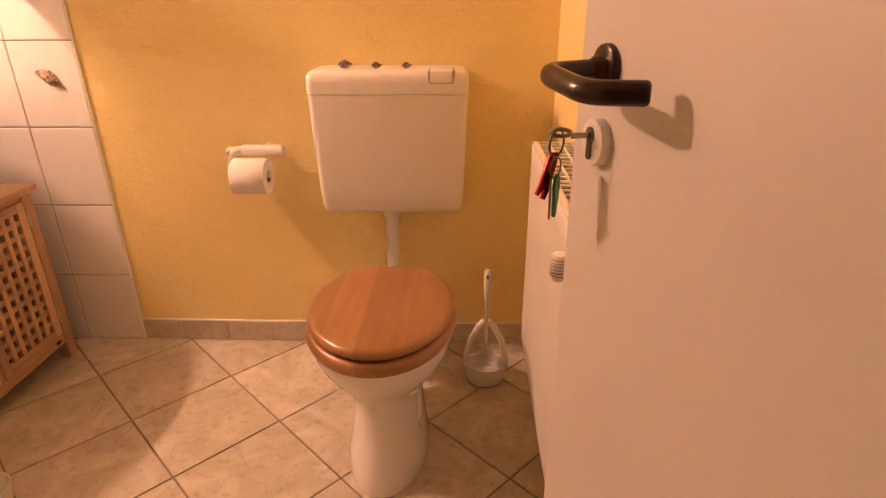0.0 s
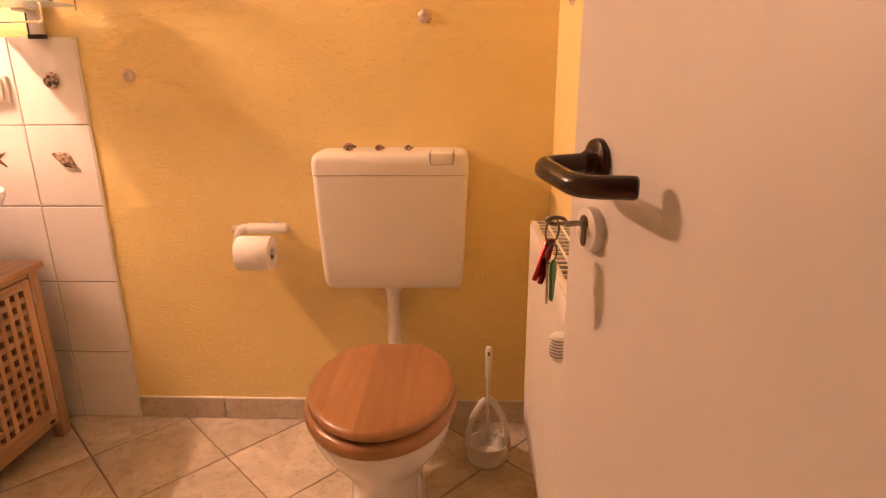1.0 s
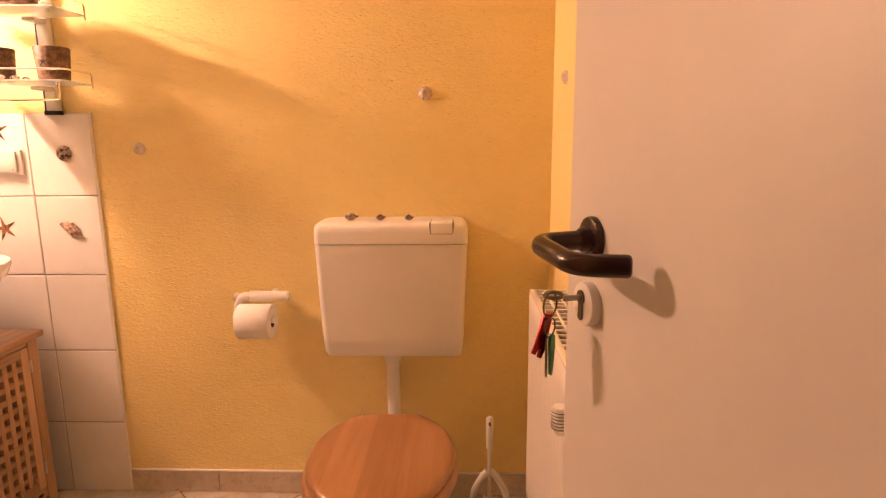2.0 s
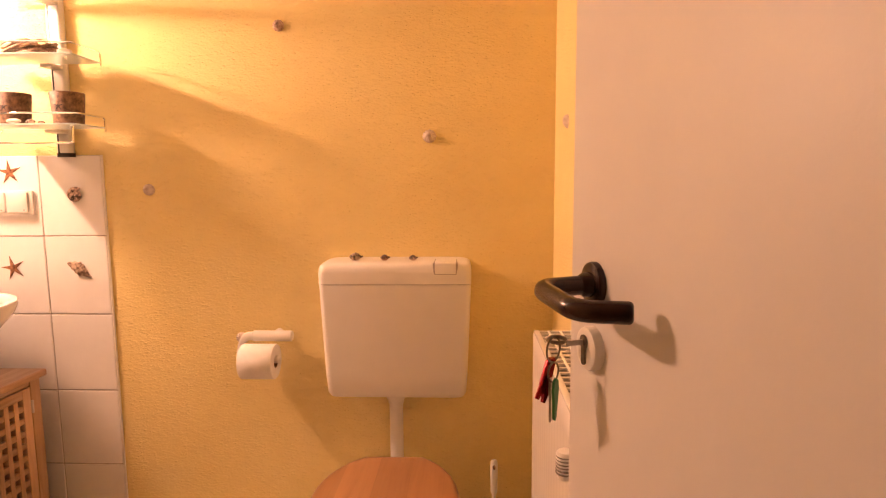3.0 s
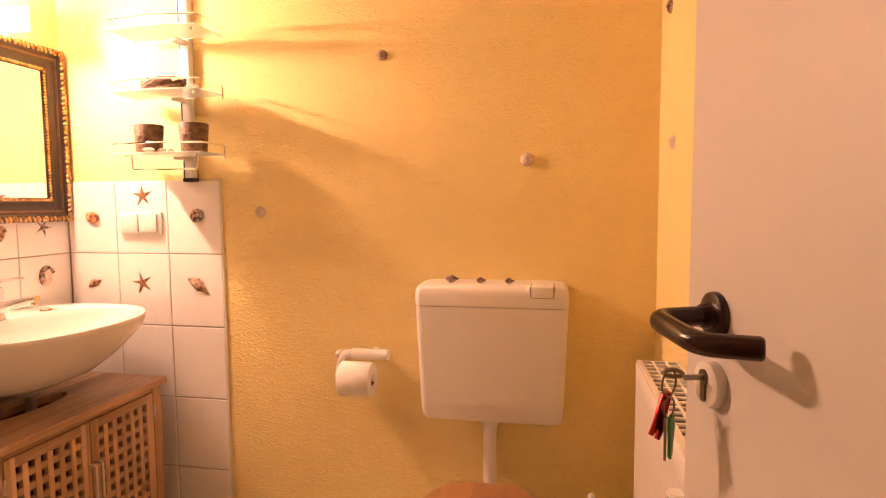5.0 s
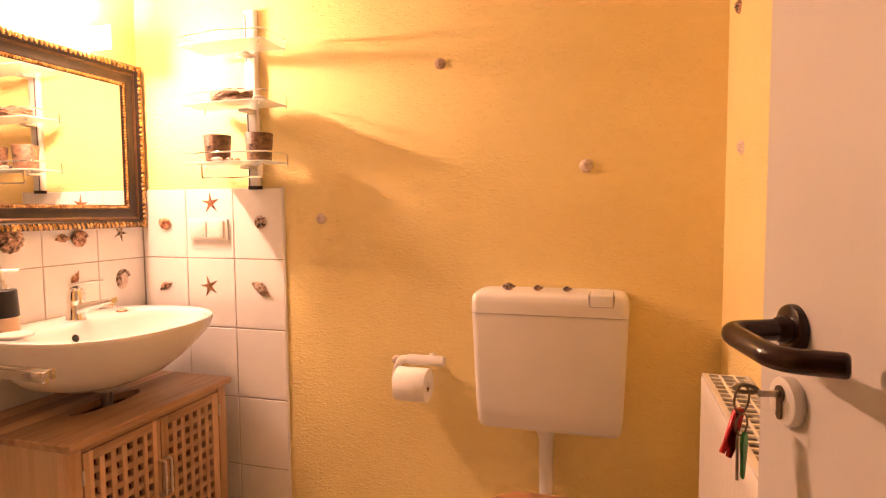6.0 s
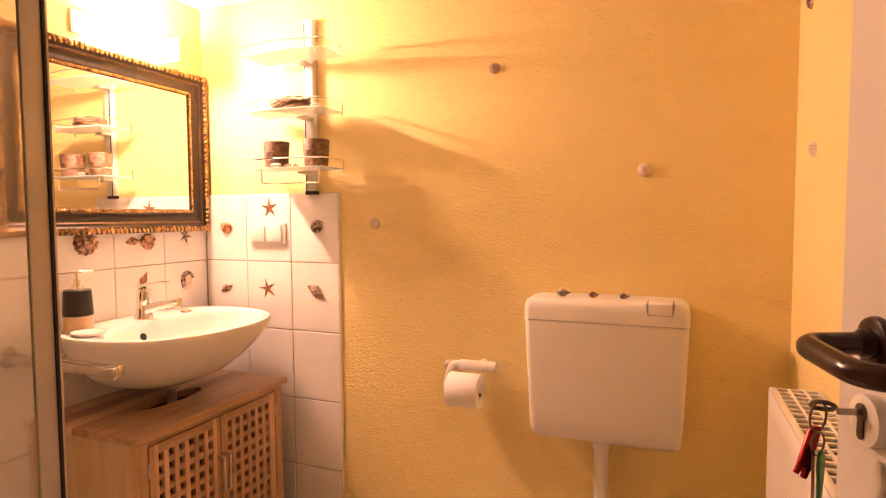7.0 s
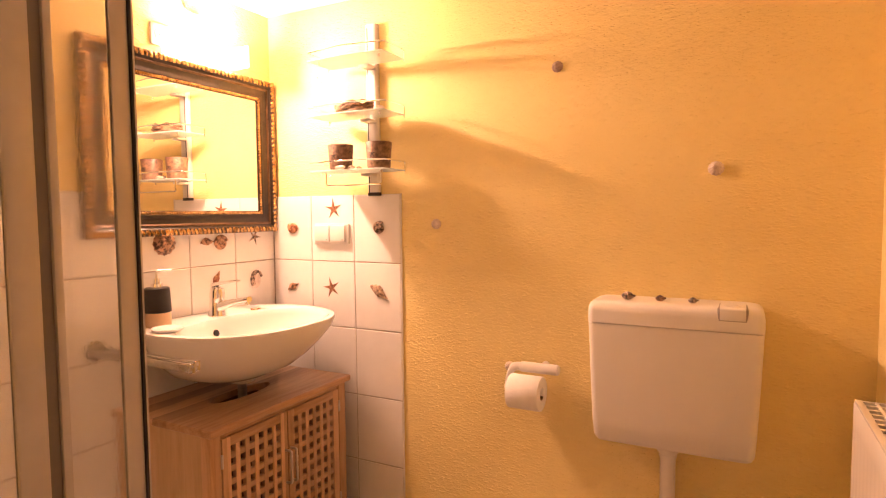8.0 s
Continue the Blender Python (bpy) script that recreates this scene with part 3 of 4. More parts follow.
tag_piece("opener", [(-0.006, 0.0), (-0.0035, 0.004), (0.0035, 0.004), (0.006, 0.0), (0.0085, -0.028), (0.0105, -0.037), (0.0075, -0.0385), (0.004, -0.032), (0.0005, -0.034), (0.0, -0.043), (-0.0035, -0.044), (-0.006, -0.036)], 0.0045, o, RED, "red metal opener tag", 0.35, 0.28)
o2 = R2 + UP * -0.010
tag_piece("green_key", [(-0.005, 0.002), (0.0, 0.005), (0.005, 0.002), (0.0065, -0.008), (0.0045, -0.020), (0.0042, -0.037), (0.0015, -0.041), (-0.001, -0.037), (-0.0045, -0.020), (-0.0065, -0.008)], 0.003, o2 + DD * 0.006, GREEN, "green coated key", 0.75)
tag_piece("steel_key", [(-0.006, 0.002), (0.0, 0.005), (0.005, 0.002), (0.0075, -0.007), (0.004, -0.017), (0.003, -0.044), (0.0, -0.047), (-0.0025, -0.043), (-0.003, -0.018), (-0.0075, -0.007)], 0.0025, o2 + DN * 0.002 + DD * -0.002, KEY_METAL, "plain steel key", 1.0)

keys.scale = (1.1, 1.1, 1.1)
# door frame round the doorway
part_of = thing("door_frame", (0.15, YN - 0.1, 0), "white painted door frame of the open doorway", "door frame", "", "structure")
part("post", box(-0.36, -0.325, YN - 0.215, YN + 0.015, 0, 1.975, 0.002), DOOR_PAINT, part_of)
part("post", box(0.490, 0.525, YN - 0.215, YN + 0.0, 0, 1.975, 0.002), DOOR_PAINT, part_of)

# ---- radiator ----
RX, RY1, RY0, RZ0, RZ1 = 0.2, 0.93, 0.33, 0.245, 0.805
radiator = thing("radiator", (0.25, 0.70, RZ0), "white panel radiator with slotted top grille", "radiator")
b = bmesh.new()
ncol = 18
rings = []
for i in range(ncol * 6 + 1):
    y = RY0 + (RY1 - RY0) * i / (ncol * 6)
    rings.append(y)
grid_v = []
for y_i, y in enumerate(rings):
    dent = 0.0 if y_i % 6 in (0, 1, 5) else (0.0004 if y_i % 6 in (3,) else 0.0003)
    if y_i in (0, len(rings) - 1):
        dent = 0.0
    col = [b.verts.new((RX + 0.002, y, RZ0)), b.verts.new((RX, y, RZ0 + 0.012)), b.verts.new((RX, y, RZ0 + 0.035)), b.verts.new((RX + dent, y, RZ0 + 0.045)),
           b.verts.new((RX + dent, y, RZ1 - 0.06)), b.verts.new((RX, y, RZ1 - 0.05)), b.verts.new((RX, y, RZ1 - 0.006)), b.verts.new((RX + 0.003, y, RZ1 - 0.002)), b.verts.new((RX + 0.014, y, RZ1 - 0.002)), b.verts.new((RX + 0.014, y, RZ0))]
    grid_v.append(col)
for a, c in zip(grid_v, grid_v[1:]):
    for i in range(len(a)):
        j = (i + 1) % len(a)
        b.faces.new((a[i], c[i], c[j], a[j]))
b.faces.new(grid_v[0])
b.faces.new(grid_v[-1][::-1])
part("front_panel", b, ENAMEL, radiator, "ribbed white front panel")
part("rear_panel", box(0.283, 0.297, RY0, RY1, RZ0, RZ1 - 0.004, 0.003), ENAMEL, radiator)
for y0, y1 in ((RY1 - 0.004, RY1), (RY0, RY0 + 0.004)):
    part("side_cover", box(RX + 0.004, 0.298, y0, y1, RZ0 + 0.01, RZ1, 0.0015), ENAMEL, radiator)
grille = box(RX + 0.001, RX + 0.014, RY0, RY1, RZ1 - 0.004, RZ1 + 0.002, 0.001)
box(0.289, 0.298, RY0, RY1, RZ1 - 0.004, RZ1 + 0.002, 0.001, bm=grille)
grille = part("top_grille", grille, ENAMEL, radiator, "white slotted top grille")


ns = 21
for i in range(ns + 1):
    y = RY0 + 0.004 + (RY1 - RY0 - 0.008) * i / ns
    part("slat", box(RX + 0.010, 0.289, y - 0.0036, y + 0.0036, RZ1 - 0.003, RZ1 + 0.001), ENAMEL, grille, "", False)
for x in (0.2365, 0.2655):
    part("slat", box(x - 0.0028, x + 0.0028, RY0 + 0.004, RY1 - 0.004, RZ1 - 0.0025, RZ1 + 0.0015), ENAMEL, grille, "", False)
# solid block; the shade between the fins is put into its colour
core = tinted("convector_shade", (0.10, 0.085, 0.07), (0.17, 0.15, 0.125), 0.6, 20, 3)
part("convector", box(RX + 0.02, 0.28, RY0 + 0.01, RY1 - 0.01, RZ0 + 0.02, RZ1 - 0.05), core, radiator, "plain block coloured as the shade between convector fins", False)
# thermostat head in front of the panel
TH = Vector((0.1905, 0.40, 0.727))
valve = part("thermostat", lathe(TH + Vector((0, 0, -0.022)), (0, 0, 1), [(0, 0.009), (0.003, 0.0115), (0.011, 0.0130), (0.034, 0.0145), (0.042, 0.0145), (0.046, 0.0120)], 28), PLASTIC, radiator, "white ribbed thermostat head")
for k in range(6):
    part("slit", lathe(TH + Vector((0, 0, -0.012 + k * 0.0056)), (0, 0, 1), [(0, 0.0125), (0.0002, 0.0148), (0.0020, 0.0148), (0.0022, 0.0125)], 24), GREY_SEAL, valve, "dark slit between the ribs")
part("valve_body", rod(TH, (0.214, 0.40, 0.727), 0.008, 12), STEEL, radiator, "nickel valve body")

# ---- toilet paper ----
paper_holder = thing("toilet_paper_holder", (-0.56, YB, 0.66), "white plastic toilet paper holder on the wall", "paper holder")
part("tube", rod((-0.632, 1.262, 0.700), (-0.506, 1.262, 0.700), 0.0168, 22), PLASTIC, paper_holder, "white horizontal wall tube")
part("wall_foot", rod((-0.56, 1.262, 0.703), (-0.56, YB, 0.703), 0.012, 16), PLASTIC, paper_holder)
arm = bent([(-0.628, 1.262, 0.700), (-0.652, 1.258, 0.700), (-0.668, 1.240, 0.672), (-0.668, 1.224, 0.634)], 0.0135, 16, corner=0.016)
for v in arm.verts:
    t = min(1.0, max(0.0, (-0.640 - v.co.x) / 0.024))
    v.co.x = v.co.x * (1 - 0.55 * t) + (-0.664) * 0.55 * t
part("arm", arm, PLASTIC, paper_holder, "curved white side arm")
part("spindle", rod((-0.664, 1.224, 0.637), (-0.540, 1.224, 0.637), 0.0125, 18), PLASTIC, paper_holder, "white roll spindle with round end")
roll = lathe((-0.652, 1.224, 0.630), (1, 0, 0), [(0.0, 0.020), (0.0, 0.052), (0.002, 0.0535), (0.101, 0.0535), (0.103, 0.052), (0.103, 0.020), (0.0, 0.020)], 40, ends=(False, False))
core_tube = lathe((-0.6515, 1.224, 0.630), (1, 0, 0), [(0.0, 0.0165), (0.0, 0.0199), (0.1015, 0.0199), (0.1015, 0.0165), (0.0, 0.0165)], 30, ends=(False, False))
toilet_roll = solid("toilet_roll", roll, PAPER, "white toilet roll on the wall holder", "toilet paper")
part("cardboard_core", core_tube, CARDBOARD, toilet_roll, "grey-brown cardboard core")

# ---- toilet brush ----
BX, BY = 0.112, 1.10
brush = thing("toilet_brush", (BX, BY, 0), "white plastic toilet brush in its open holder", "toilet brush")


def tear(scale_x, scale_y, z, open_front=0.0, n=32):
    return [(BX + 0.064 * scale_x * math.sin(2 * math.pi * i / n), BY + 0.058 * scale_y * -math.cos(2 * math.pi * i / n), z) for i in range(n)]


rings = [tear(0.86, 0.9, 0.0), tear(0.95, 0.96, 0.006), tear(1.0, 1.0, 0.03), tear(1.0, 1.0, 0.058), tear(0.98, 0.98, 0.062), tear(0.90, 0.90, 0.060), tear(0.86, 0.86, 0.03), tear(0.78, 0.8, 0.012)]
part("cup", loft(rings), PLASTIC, brush, "oval white cup")
for sx in (-1, 1):
    part("side_arch", bent([(BX + sx * 0.061, BY - 0.012, 0.056), (BX + sx * 0.058, BY - 0.006, 0.10), (BX + sx * 0.044, BY, 0.150), (BX + sx * 0.022, BY + 0.004, 0.190), (BX + sx * 0.006, BY + 0.005, 0.207)], 0.0100, 12), PLASTIC, brush, "white arch of the holder")
part("handle", lathe((BX, BY, 0.095), (0, 0, 1), [(0, 0.007), (0.02, 0.0055), (0.185, 0.0055), (0.192, 0.0095), (0.27, 0.0105), (0.283, 0.0095), (0.288, 0.006)], 18), PLASTIC, brush, "straight white handle with thicker grip")
part("brand_mark", ellipsoid((BX, BY - 0.0102, 0.365), (0.004, 0.0008, 0.007)), SHELL_BROWN, brush, "tiny embossed mark")
b = bmesh.new()
random.seed(5)
for k in range(190):
    a, e = random.uniform(0, 2 * math.pi), random.uniform(-0.75, 0.9)
    d = Vector((math.cos(a) * math.cos(e), math.sin(a) * math.cos(e), math.sin(e)))
    c = Vector((BX, BY, random.uniform(0.075, 0.108)))
    u, v = frame_of(d)
    loft([circle(c, u, v, 0.0012, 3), circle(c + d * random.uniform(0.028, 0.036), u, v, 0.0008, 3)], bm=b)
tagged(part("bristles", b, PLASTIC, brush, "splayed white bristles"), kind="stuff")

# ---- washbasin ----
WY = 0.918


def basin_ring(s, z, ax=0.295, ay=0.312, x0=-1.505, back=-1.704, n=48, p=2.35, sx=None):
    out = []
    for i in range(n):
        a = 2 * math.pi * i / n
        c, sn = math.cos(a), math.sin(a)
        r = (abs(c) ** p + abs(sn) ** p) ** (-1 / p)
        x = x0 + (ax if c > 0 else 0.24) * s * r * c
        out.append((max(x, back), WY + ay * s * r * sn, z))
    return out


basin = thing("washbasin", (-1.5, WY, 0.65), "white oval ceramic washbasin hung on the tiles", "washbasin")
outer = [basin_ring(0.30, 0.652, x0=-1.55), basin_ring(0.45, 0.660, x0=-1.545), basin_ring(0.64, 0.685, x0=-1.54), basin_ring(0.77, 0.722, x0=-1.53), basin_ring(0.885, 0.765, x0=-1.52), basin_ring(0.962, 0.808), basin_ring(0.998, 0.834), basin_ring(1.0, 0.841), basin_ring(0.992, 0.846), basin_ring(0.975, 0.847)]


def inner_ring(s, z):
    out = []
    for i in range(48):
        a = 2 * math.pi * i / 48
        c, sn = math.cos(a), math.sin(a)
        r = (abs(c) ** 2.3 + abs(sn) ** 2.3) ** (-1 / 2.3)
        out.append((-1.435 + (0.198 if c > 0 else 0.135) * s * r * c, WY + 0.272 * s * r * sn, z))
    return out


outer += [inner_ring(1.03, 0.8465), inner_ring(1.0, 0.842), inner_ring(0.97, 0.825), inner_ring(0.90, 0.785), inner_ring(0.75, 0.745), inner_ring(0.45, 0.722), inner_ring(0.12, 0.716)]
part("bowl", loft(outer), CERAMIC, basin, "white glazed oval bowl")
part("overflow", lathe((-1.5585, WY - 0.052, 0.800), (0.93, 0, 0.36), [(0, 0.010), (0.004, 0.012), (0.005, 0.0095)], 18), BLACK, basin, "dark round overflow hole")
part("drain", lathe((-1.45, WY, 0.717), (0, 0, 1), [(0, 0.03), (0.004, 0.03), (0.006, 0.026)]), CHROME, basin, "chrome drain")
part("waste_collar", lathe((-1.50, WY, 0.630), (0, 0, 1), [(0, 0.030), (0.004, 0.040), (0.012, 0.050), (0.026, 0.060)], 24), PLASTIC, basin, "white waste collar under the bowl")

# tap
FX, FY = -1.618, 0.925
tap = thing("basin_tap", (FX, FY, 0.846), "chrome single-lever mixer tap on the basin", "tap")
part("body", lathe((FX, FY, 0.846), (0.06, 0, 1), [(0, 0.029), (0.005, 0.029), (0.009, 0.026), (0.055, 0.0245), (0.080, 0.0255), (0.095, 0.022), (0.102, 0.012)], 28), CHROME, tap, "chrome mixer body")
sp = []
for k in range(11):
    t = k / 10
    c = Vector((FX + 0.010 + 0.145 * t, FY, 0.876 + 0.042 * t - 0.006 * t * t))
    sp.append([c + Vector((0, y, z)) for y, z in rounded(0.032 - 0.009 * t, 0.036 - 0.019 * t, 0.008 - 0.002 * t, 3)])
spout = part("spout", loft(sp), CHROME, tap, "chrome spout")
part("aerator", rod((FX + 0.144, FY, 0.912), (FX + 0.146, FY, 0.892), 0.0105, 18), CHROME, tap)
lv = []
for k in range(9):
    t = k / 8
    c = Vector((FX - 0.008 + 0.115 * t, FY, 0.952 + 0.030 * t - 0.010 * t * t))
    lv.append([c + Vector((0, y, z)) for y, z in rounded(0.032 - 0.014 * t, 0.014 - 0.008 * t, 0.005 - 0.0025 * t, 3)])
part("lever", loft(lv), CHROME, tap, "chrome lever")

# soap dispenser and dish
SX, SY = -1.628, 0.706
soap = thing("soap_dispenser", (SX, SY, 0.847), "beige soap dispenser with black sleeve and chrome pump", "soap dispenser")
part("bottle", lathe((SX, SY, 0.847), (0, 0, 1), [(0, 0.036), (0.004, 0.039), (0.045, 0.038), (0.115, 0.034), (0.12, 0.030)], 32), BEIGE, soap, "beige lower bottle")
part("sleeve", lathe((SX, SY, 0.892), (0, 0, 1), [(0, 0.0385), (0.001, 0.0405), (0.075, 0.0365), (0.077, 0.034)], 32), BLACK, soap, "black sleeve")
pump = part("pump", lathe((SX, SY, 0.967), (0, 0, 1), [(0, 0.017), (0.014, 0.017), (0.016, 0.010), (0.03, 0.010), (0.031, 0.0045), (0.05, 0.0045)], 20), CHROME, soap, "chrome pump")
part("nozzle", bent([(SX, SY, 1.012), (SX, SY, 1.021), (SX + 0.012, SY + 0.042, 1.019)], 0.0045, 10, corner=0.006), CHROME, pump)
dish = lathe((-1.535, 0.668, 0.8465), (0, 0, 1), [(0, 0.030), (0.003, 0.042), (0.009, 0.046), (0.011, 0.045), (0.008, 0.040), (0.005, 0.02), (0.0045, 0.002)], 32)
solid("soap_dish", dish, CERAMIC, "small round white soap dish on the basin rim", "soap dish")
solid("soap_piece", box(-1.60, -1.578, 1.06, 1.092, 0.8465, 0.852, 0.0025), SHELL_ORANGE, "small orange shell fragment on the basin ledge", "shell")

# ---- vanity cabinet ----
KX0, KX1, KY0, KY1, KZ = -1.700, -1.294, 0.603, 1.213, 0.583
cab = thing("vanity_cabinet", ((KX0 + KX1) / 2, (KY0 + KY1) / 2, 0), "oiled wooden under-basin cabinet with lattice doors", "cabinet")
top = bmesh.new()
CUT = (-1.475, WY - 0.028)      # the opening for the waste pipe
pts_out, pts_in = [], []
nn = 32
for i in range(nn):
    a = 2 * math.pi * i / nn
    c, sn = math.cos(a), math.sin(a)
    k = 1 / max(abs(c) / 0.5, abs(sn) / 0.5)
    pts_out.append(((KX0 + KX1) / 2 + 0.006 + k * c * (KX1 - KX0 + 0.022), (KY0 + KY1) / 2 + k * sn * (KY1 - KY0 + 0.02)))
    pts_in.append((CUT[0] + 0.042 * c, CUT[1] + 0.125 * sn))
z0, z1 = KZ, KZ + 0.022
def shrink(p, d):
    cx, cy = (KX0 + KX1) / 2 + 0.006, (KY0 + KY1) / 2
    return (cx + (p[0] - cx) * (1 - d / 0.21), cy + (p[1] - cy) * (1 - d / 0.31))
rings = [[(*shrink(p, 0.003), z0) for p in pts_out], [(*p, z0 + 0.003) for p in pts_out], [(*p, z1 - 0.003) for p in pts_out], [(*shrink(p, 0.003), z1) for p in pts_out],
         [(*p, z1) for p in pts_in], [(*p, z0) for p in pts_in], [(*shrink(p, 0.003), z0) for p in pts_out]]
b = loft(rings, False, False)
bmesh.ops.remove_doubles(b, verts=b.verts, dist=1e-5)
part("top", b, CAB_Y, cab, "glued wooden top with oval pipe cutout")
P = 0.038
for x0 in (KX0, KX1 - P):
    for y0 in (KY0, KY1 - P):
        part("leg", box(x0, x0 + P, y0, y0 + P, 0, KZ, 0.002), CAB_Z, cab)
for y0 in (KY0 + 0.008, KY1 - 0.022):
    part("side_panel", box(KX0 + P, KX1 - P, y0, y0 + 0.014, 0.07, KZ), CAB_SIDE, cab, "", False)
# inside boards, coloured as dark as the shade behind the lattice
part("back_panel", box(KX0 + 0.004, KX0 + 0.012, KY0 + P, KY1 - P, 0.07, KZ), CAB_SHADE, cab, "", False)
part("bottom_board", box(KX0 + 0.012, KX1 - 0.03, KY0 + 0.022, KY1 - 0.022, 0.075, 0.093), CAB_SHADE, cab, "", False)
part("bottom_rail", box(KX1 - 0.022, KX1 - 0.003, KY0 + P, KY1 - P, 0.062, 0.098, 0.0015), CAB_Y, cab, "front bottom rail")
part("label_plate", ellipsoid((KX1 - 0.003, 1.145, 0.078), (0.0015, 0.013, 0.006)), FRAME_DARK, cab, "small dark oval maker's plate")
part("top_rail", box(KX1 - 0.022, KX1 - 0.004, KY0 + P, KY1 - P, KZ - 0.018, KZ, 0.001), CAB_Y, cab)
# added board, no known shelf: darkens the inside below the pipe cutout
part("pipe_shade_board", box(KX0 + 0.012, KX1 - 0.03, KY0 + 0.022, KY1 - 0.022, 0.33, 0.345), CAB_SHADE, cab, "added board that shades the inside below the pipe cutout", False)


def lattice_door(y0, y1, handle_y):
    z0, z1 = 0.100, KZ - 0.020
    x1 = KX1 + 0.001
    d = part("door", box(x1 - 0.018, x1, y0, y0 + 0.030, z0, z1, 0.0015), CAB_Z, cab, "lattice door with square holes")
    part("stile", box(x1 - 0.018, x1, y1 - 0.030, y1, z0, z1, 0.0015), CAB_Z, d)
    for a, c in ((z0, z0 + 0.028), (z1 - 0.028, z1)):
        part("rail", box(x1 - 0.0175, x1 - 0.0006, y0 + 0.030, y1 - 0.030, a, c, 0.001), CAB_Y, d)
    ia, ib = y0 + 0.030, y1 - 0.030
    pitch = (ib - ia + 0.0176) / 6
    for k in range(1, 6):
        c = ia + pitch * k - 0.0088
        part("slat", box(x1 - 0.016, x1 - 0.0012, c - 0.0088, c + 0.0088, z0 + 0.028, z1 - 0.028, 0.001), CAB_Z, d)
    za, zb = z0 + 0.028, z1 - 0.028
    pz = (zb - za + 0.0184) / 11
    for k in range(1, 11):
        c = za + pz * k - 0.0092
        part("slat", box(x1 - 0.0145, x1 - 0.0022, ia, ib, c - 0.0092, c + 0.0092, 0.001), CAB_Y, d)
    h = bent([(x1 - 0.001, handle_y, 0.335), (x1 + 0.024, handle_y, 0.335), (x1 + 0.024, handle_y, 0.335 + 0.105), (x1 - 0.001, handle_y, 0.335 + 0.105)], 0.0042, 10, corner=0.008)
    part("handle", h, STEEL, d, "slim steel bow handle")
    for z in (0.16, 0.50):
        yy = y0 - 0.003 if handle_y > (y0 + y1) / 2 else y1 + 0.003
        part("hinge", rod((x1 + 0.001, yy, z - 0.02), (x1 + 0.001, yy, z + 0.02), 0.0035, 8), STEEL, d, "brass-coloured hinge")


mid = (KY0 + KY1) / 2
lattice_door(KY0 + P + 0.004, mid - 0.0015, mid - 0.012)
lattice_door(mid + 0.0015, KY1 - P - 0.004, mid + 0.012)
# siphon
siphon = thing("siphon", (-1.50, WY, 0.35), "waste pipe that drops through the cabinet top", "waste pipe")
part("pipe", bent([(-1.50, WY, 0.64), (-1.50, WY, 0.48), (-1.56, WY, 0.44), (-1.60, WY, 0.50), (-1.70, WY, 0.50)], 0.015, 14, corner=0.03), STEEL, siphon, "dull steel waste pipe")

# ---- mirror ----
MY0, MY1, MZ0, MZ1 = 0.530, 1.297, 1.126, 1.715
mirror = thing("mirror", (-1.69, (MY0 + MY1) / 2, MZ0), "wall mirror in an ornate gilded dark frame", "mirror")
W = 0.082


def frame_side(name, a, b, inward):
    """One mitred side of the moulded frame: dark cove between a carved gilt rim and a gilt inner bead."""
    a, b, inward = Vector(a), Vector(b), Vector(inward)
    along = (b - a).normalized()
    profile = [(0.0, 0.002), (0.0, 0.020), (0.006, 0.027), (0.022, 0.025), (0.026, 0.020), (0.040, 0.014), (0.052, 0.012), (0.056, 0.012), (0.066, 0.014), (0.070, 0.012), (W, 0.008), (W, 0.002)]
    rings = []
    for p, cut in ((a, 1), (b, -1)):
        rings.append([p + inward * d + along * d * cut + Vector((h, 0, 0)) for d, h in profile])
    s = part("frame_side", loft(rings), FRAME_DARK, mirror, "dark brown moulded frame side", False)
    # carved outer rim: overlapping leaf knuckles
    length = (b - a).length
    rim = bmesh.new()
    count = int(length / 0.0165)
    for k in range(count):
        c = a + along * (0.008 + (length - 0.016) * k / (count - 1)) + inward * 0.011 + Vector((0.0235, 0, 0))
        turn = Matrix((along, inward, Vector((1, 0, 0)))).transposed() @ Matrix.Rotation(0.55, 3, "Z")
        k2 = random.uniform(0.78, 1.22)
        ellipsoid(c + along * random.uniform(-0.002, 0.002), (0.0085 * k2, 0.0125, 0.0062 * random.uniform(0.8, 1.3)), 8, 5, rim, turn)
    part("carved_rim", rim, GOLD, s, "carved gilt outer rim")
    bead = bmesh.new()
    l2 = length - 2 * 0.073
    count = int(l2 / 0.010)
    for k in range(count):
        c = a + along * (0.073 + l2 * k / (count - 1)) + inward * 0.0745 + Vector((0.0115, 0, 0))
        turn = Matrix((along, inward, Vector((1, 0, 0)))).transposed() @ Matrix.Rotation(0.6, 3, "Z")
        ellipsoid(c, (0.0055, 0.007, 0.0045), 8, 5, bead, turn)
    part("inner_bead", bead, GOLD, s, "twisted gilt inner bead")
    line = loft([[p + inward * d + along * d * cut + Vector((h, 0, 0)) for d, h in ((0.030, 0.0185), (0.034, 0.0205), (0.039, 0.0165))] for p, cut in ((a, 1), (b, -1))])
    part("bronze_line", line, FRAME_BROWN, s, "thin bronze line", False)


MX = -1.7045
frame_side("low", (MX, MY0, MZ0), (MX, MY1, MZ0), (0, 0, 1))
frame_side("high", (MX, MY1, MZ1), (MX, MY0, MZ1), (0, 0, -1))
frame_side("far", (MX, MY1, MZ0), (MX, MY1, MZ1), (0, -1, 0))
frame_side("near", (MX, MY0, MZ1), (MX, MY0, MZ0), (0, 1, 0))
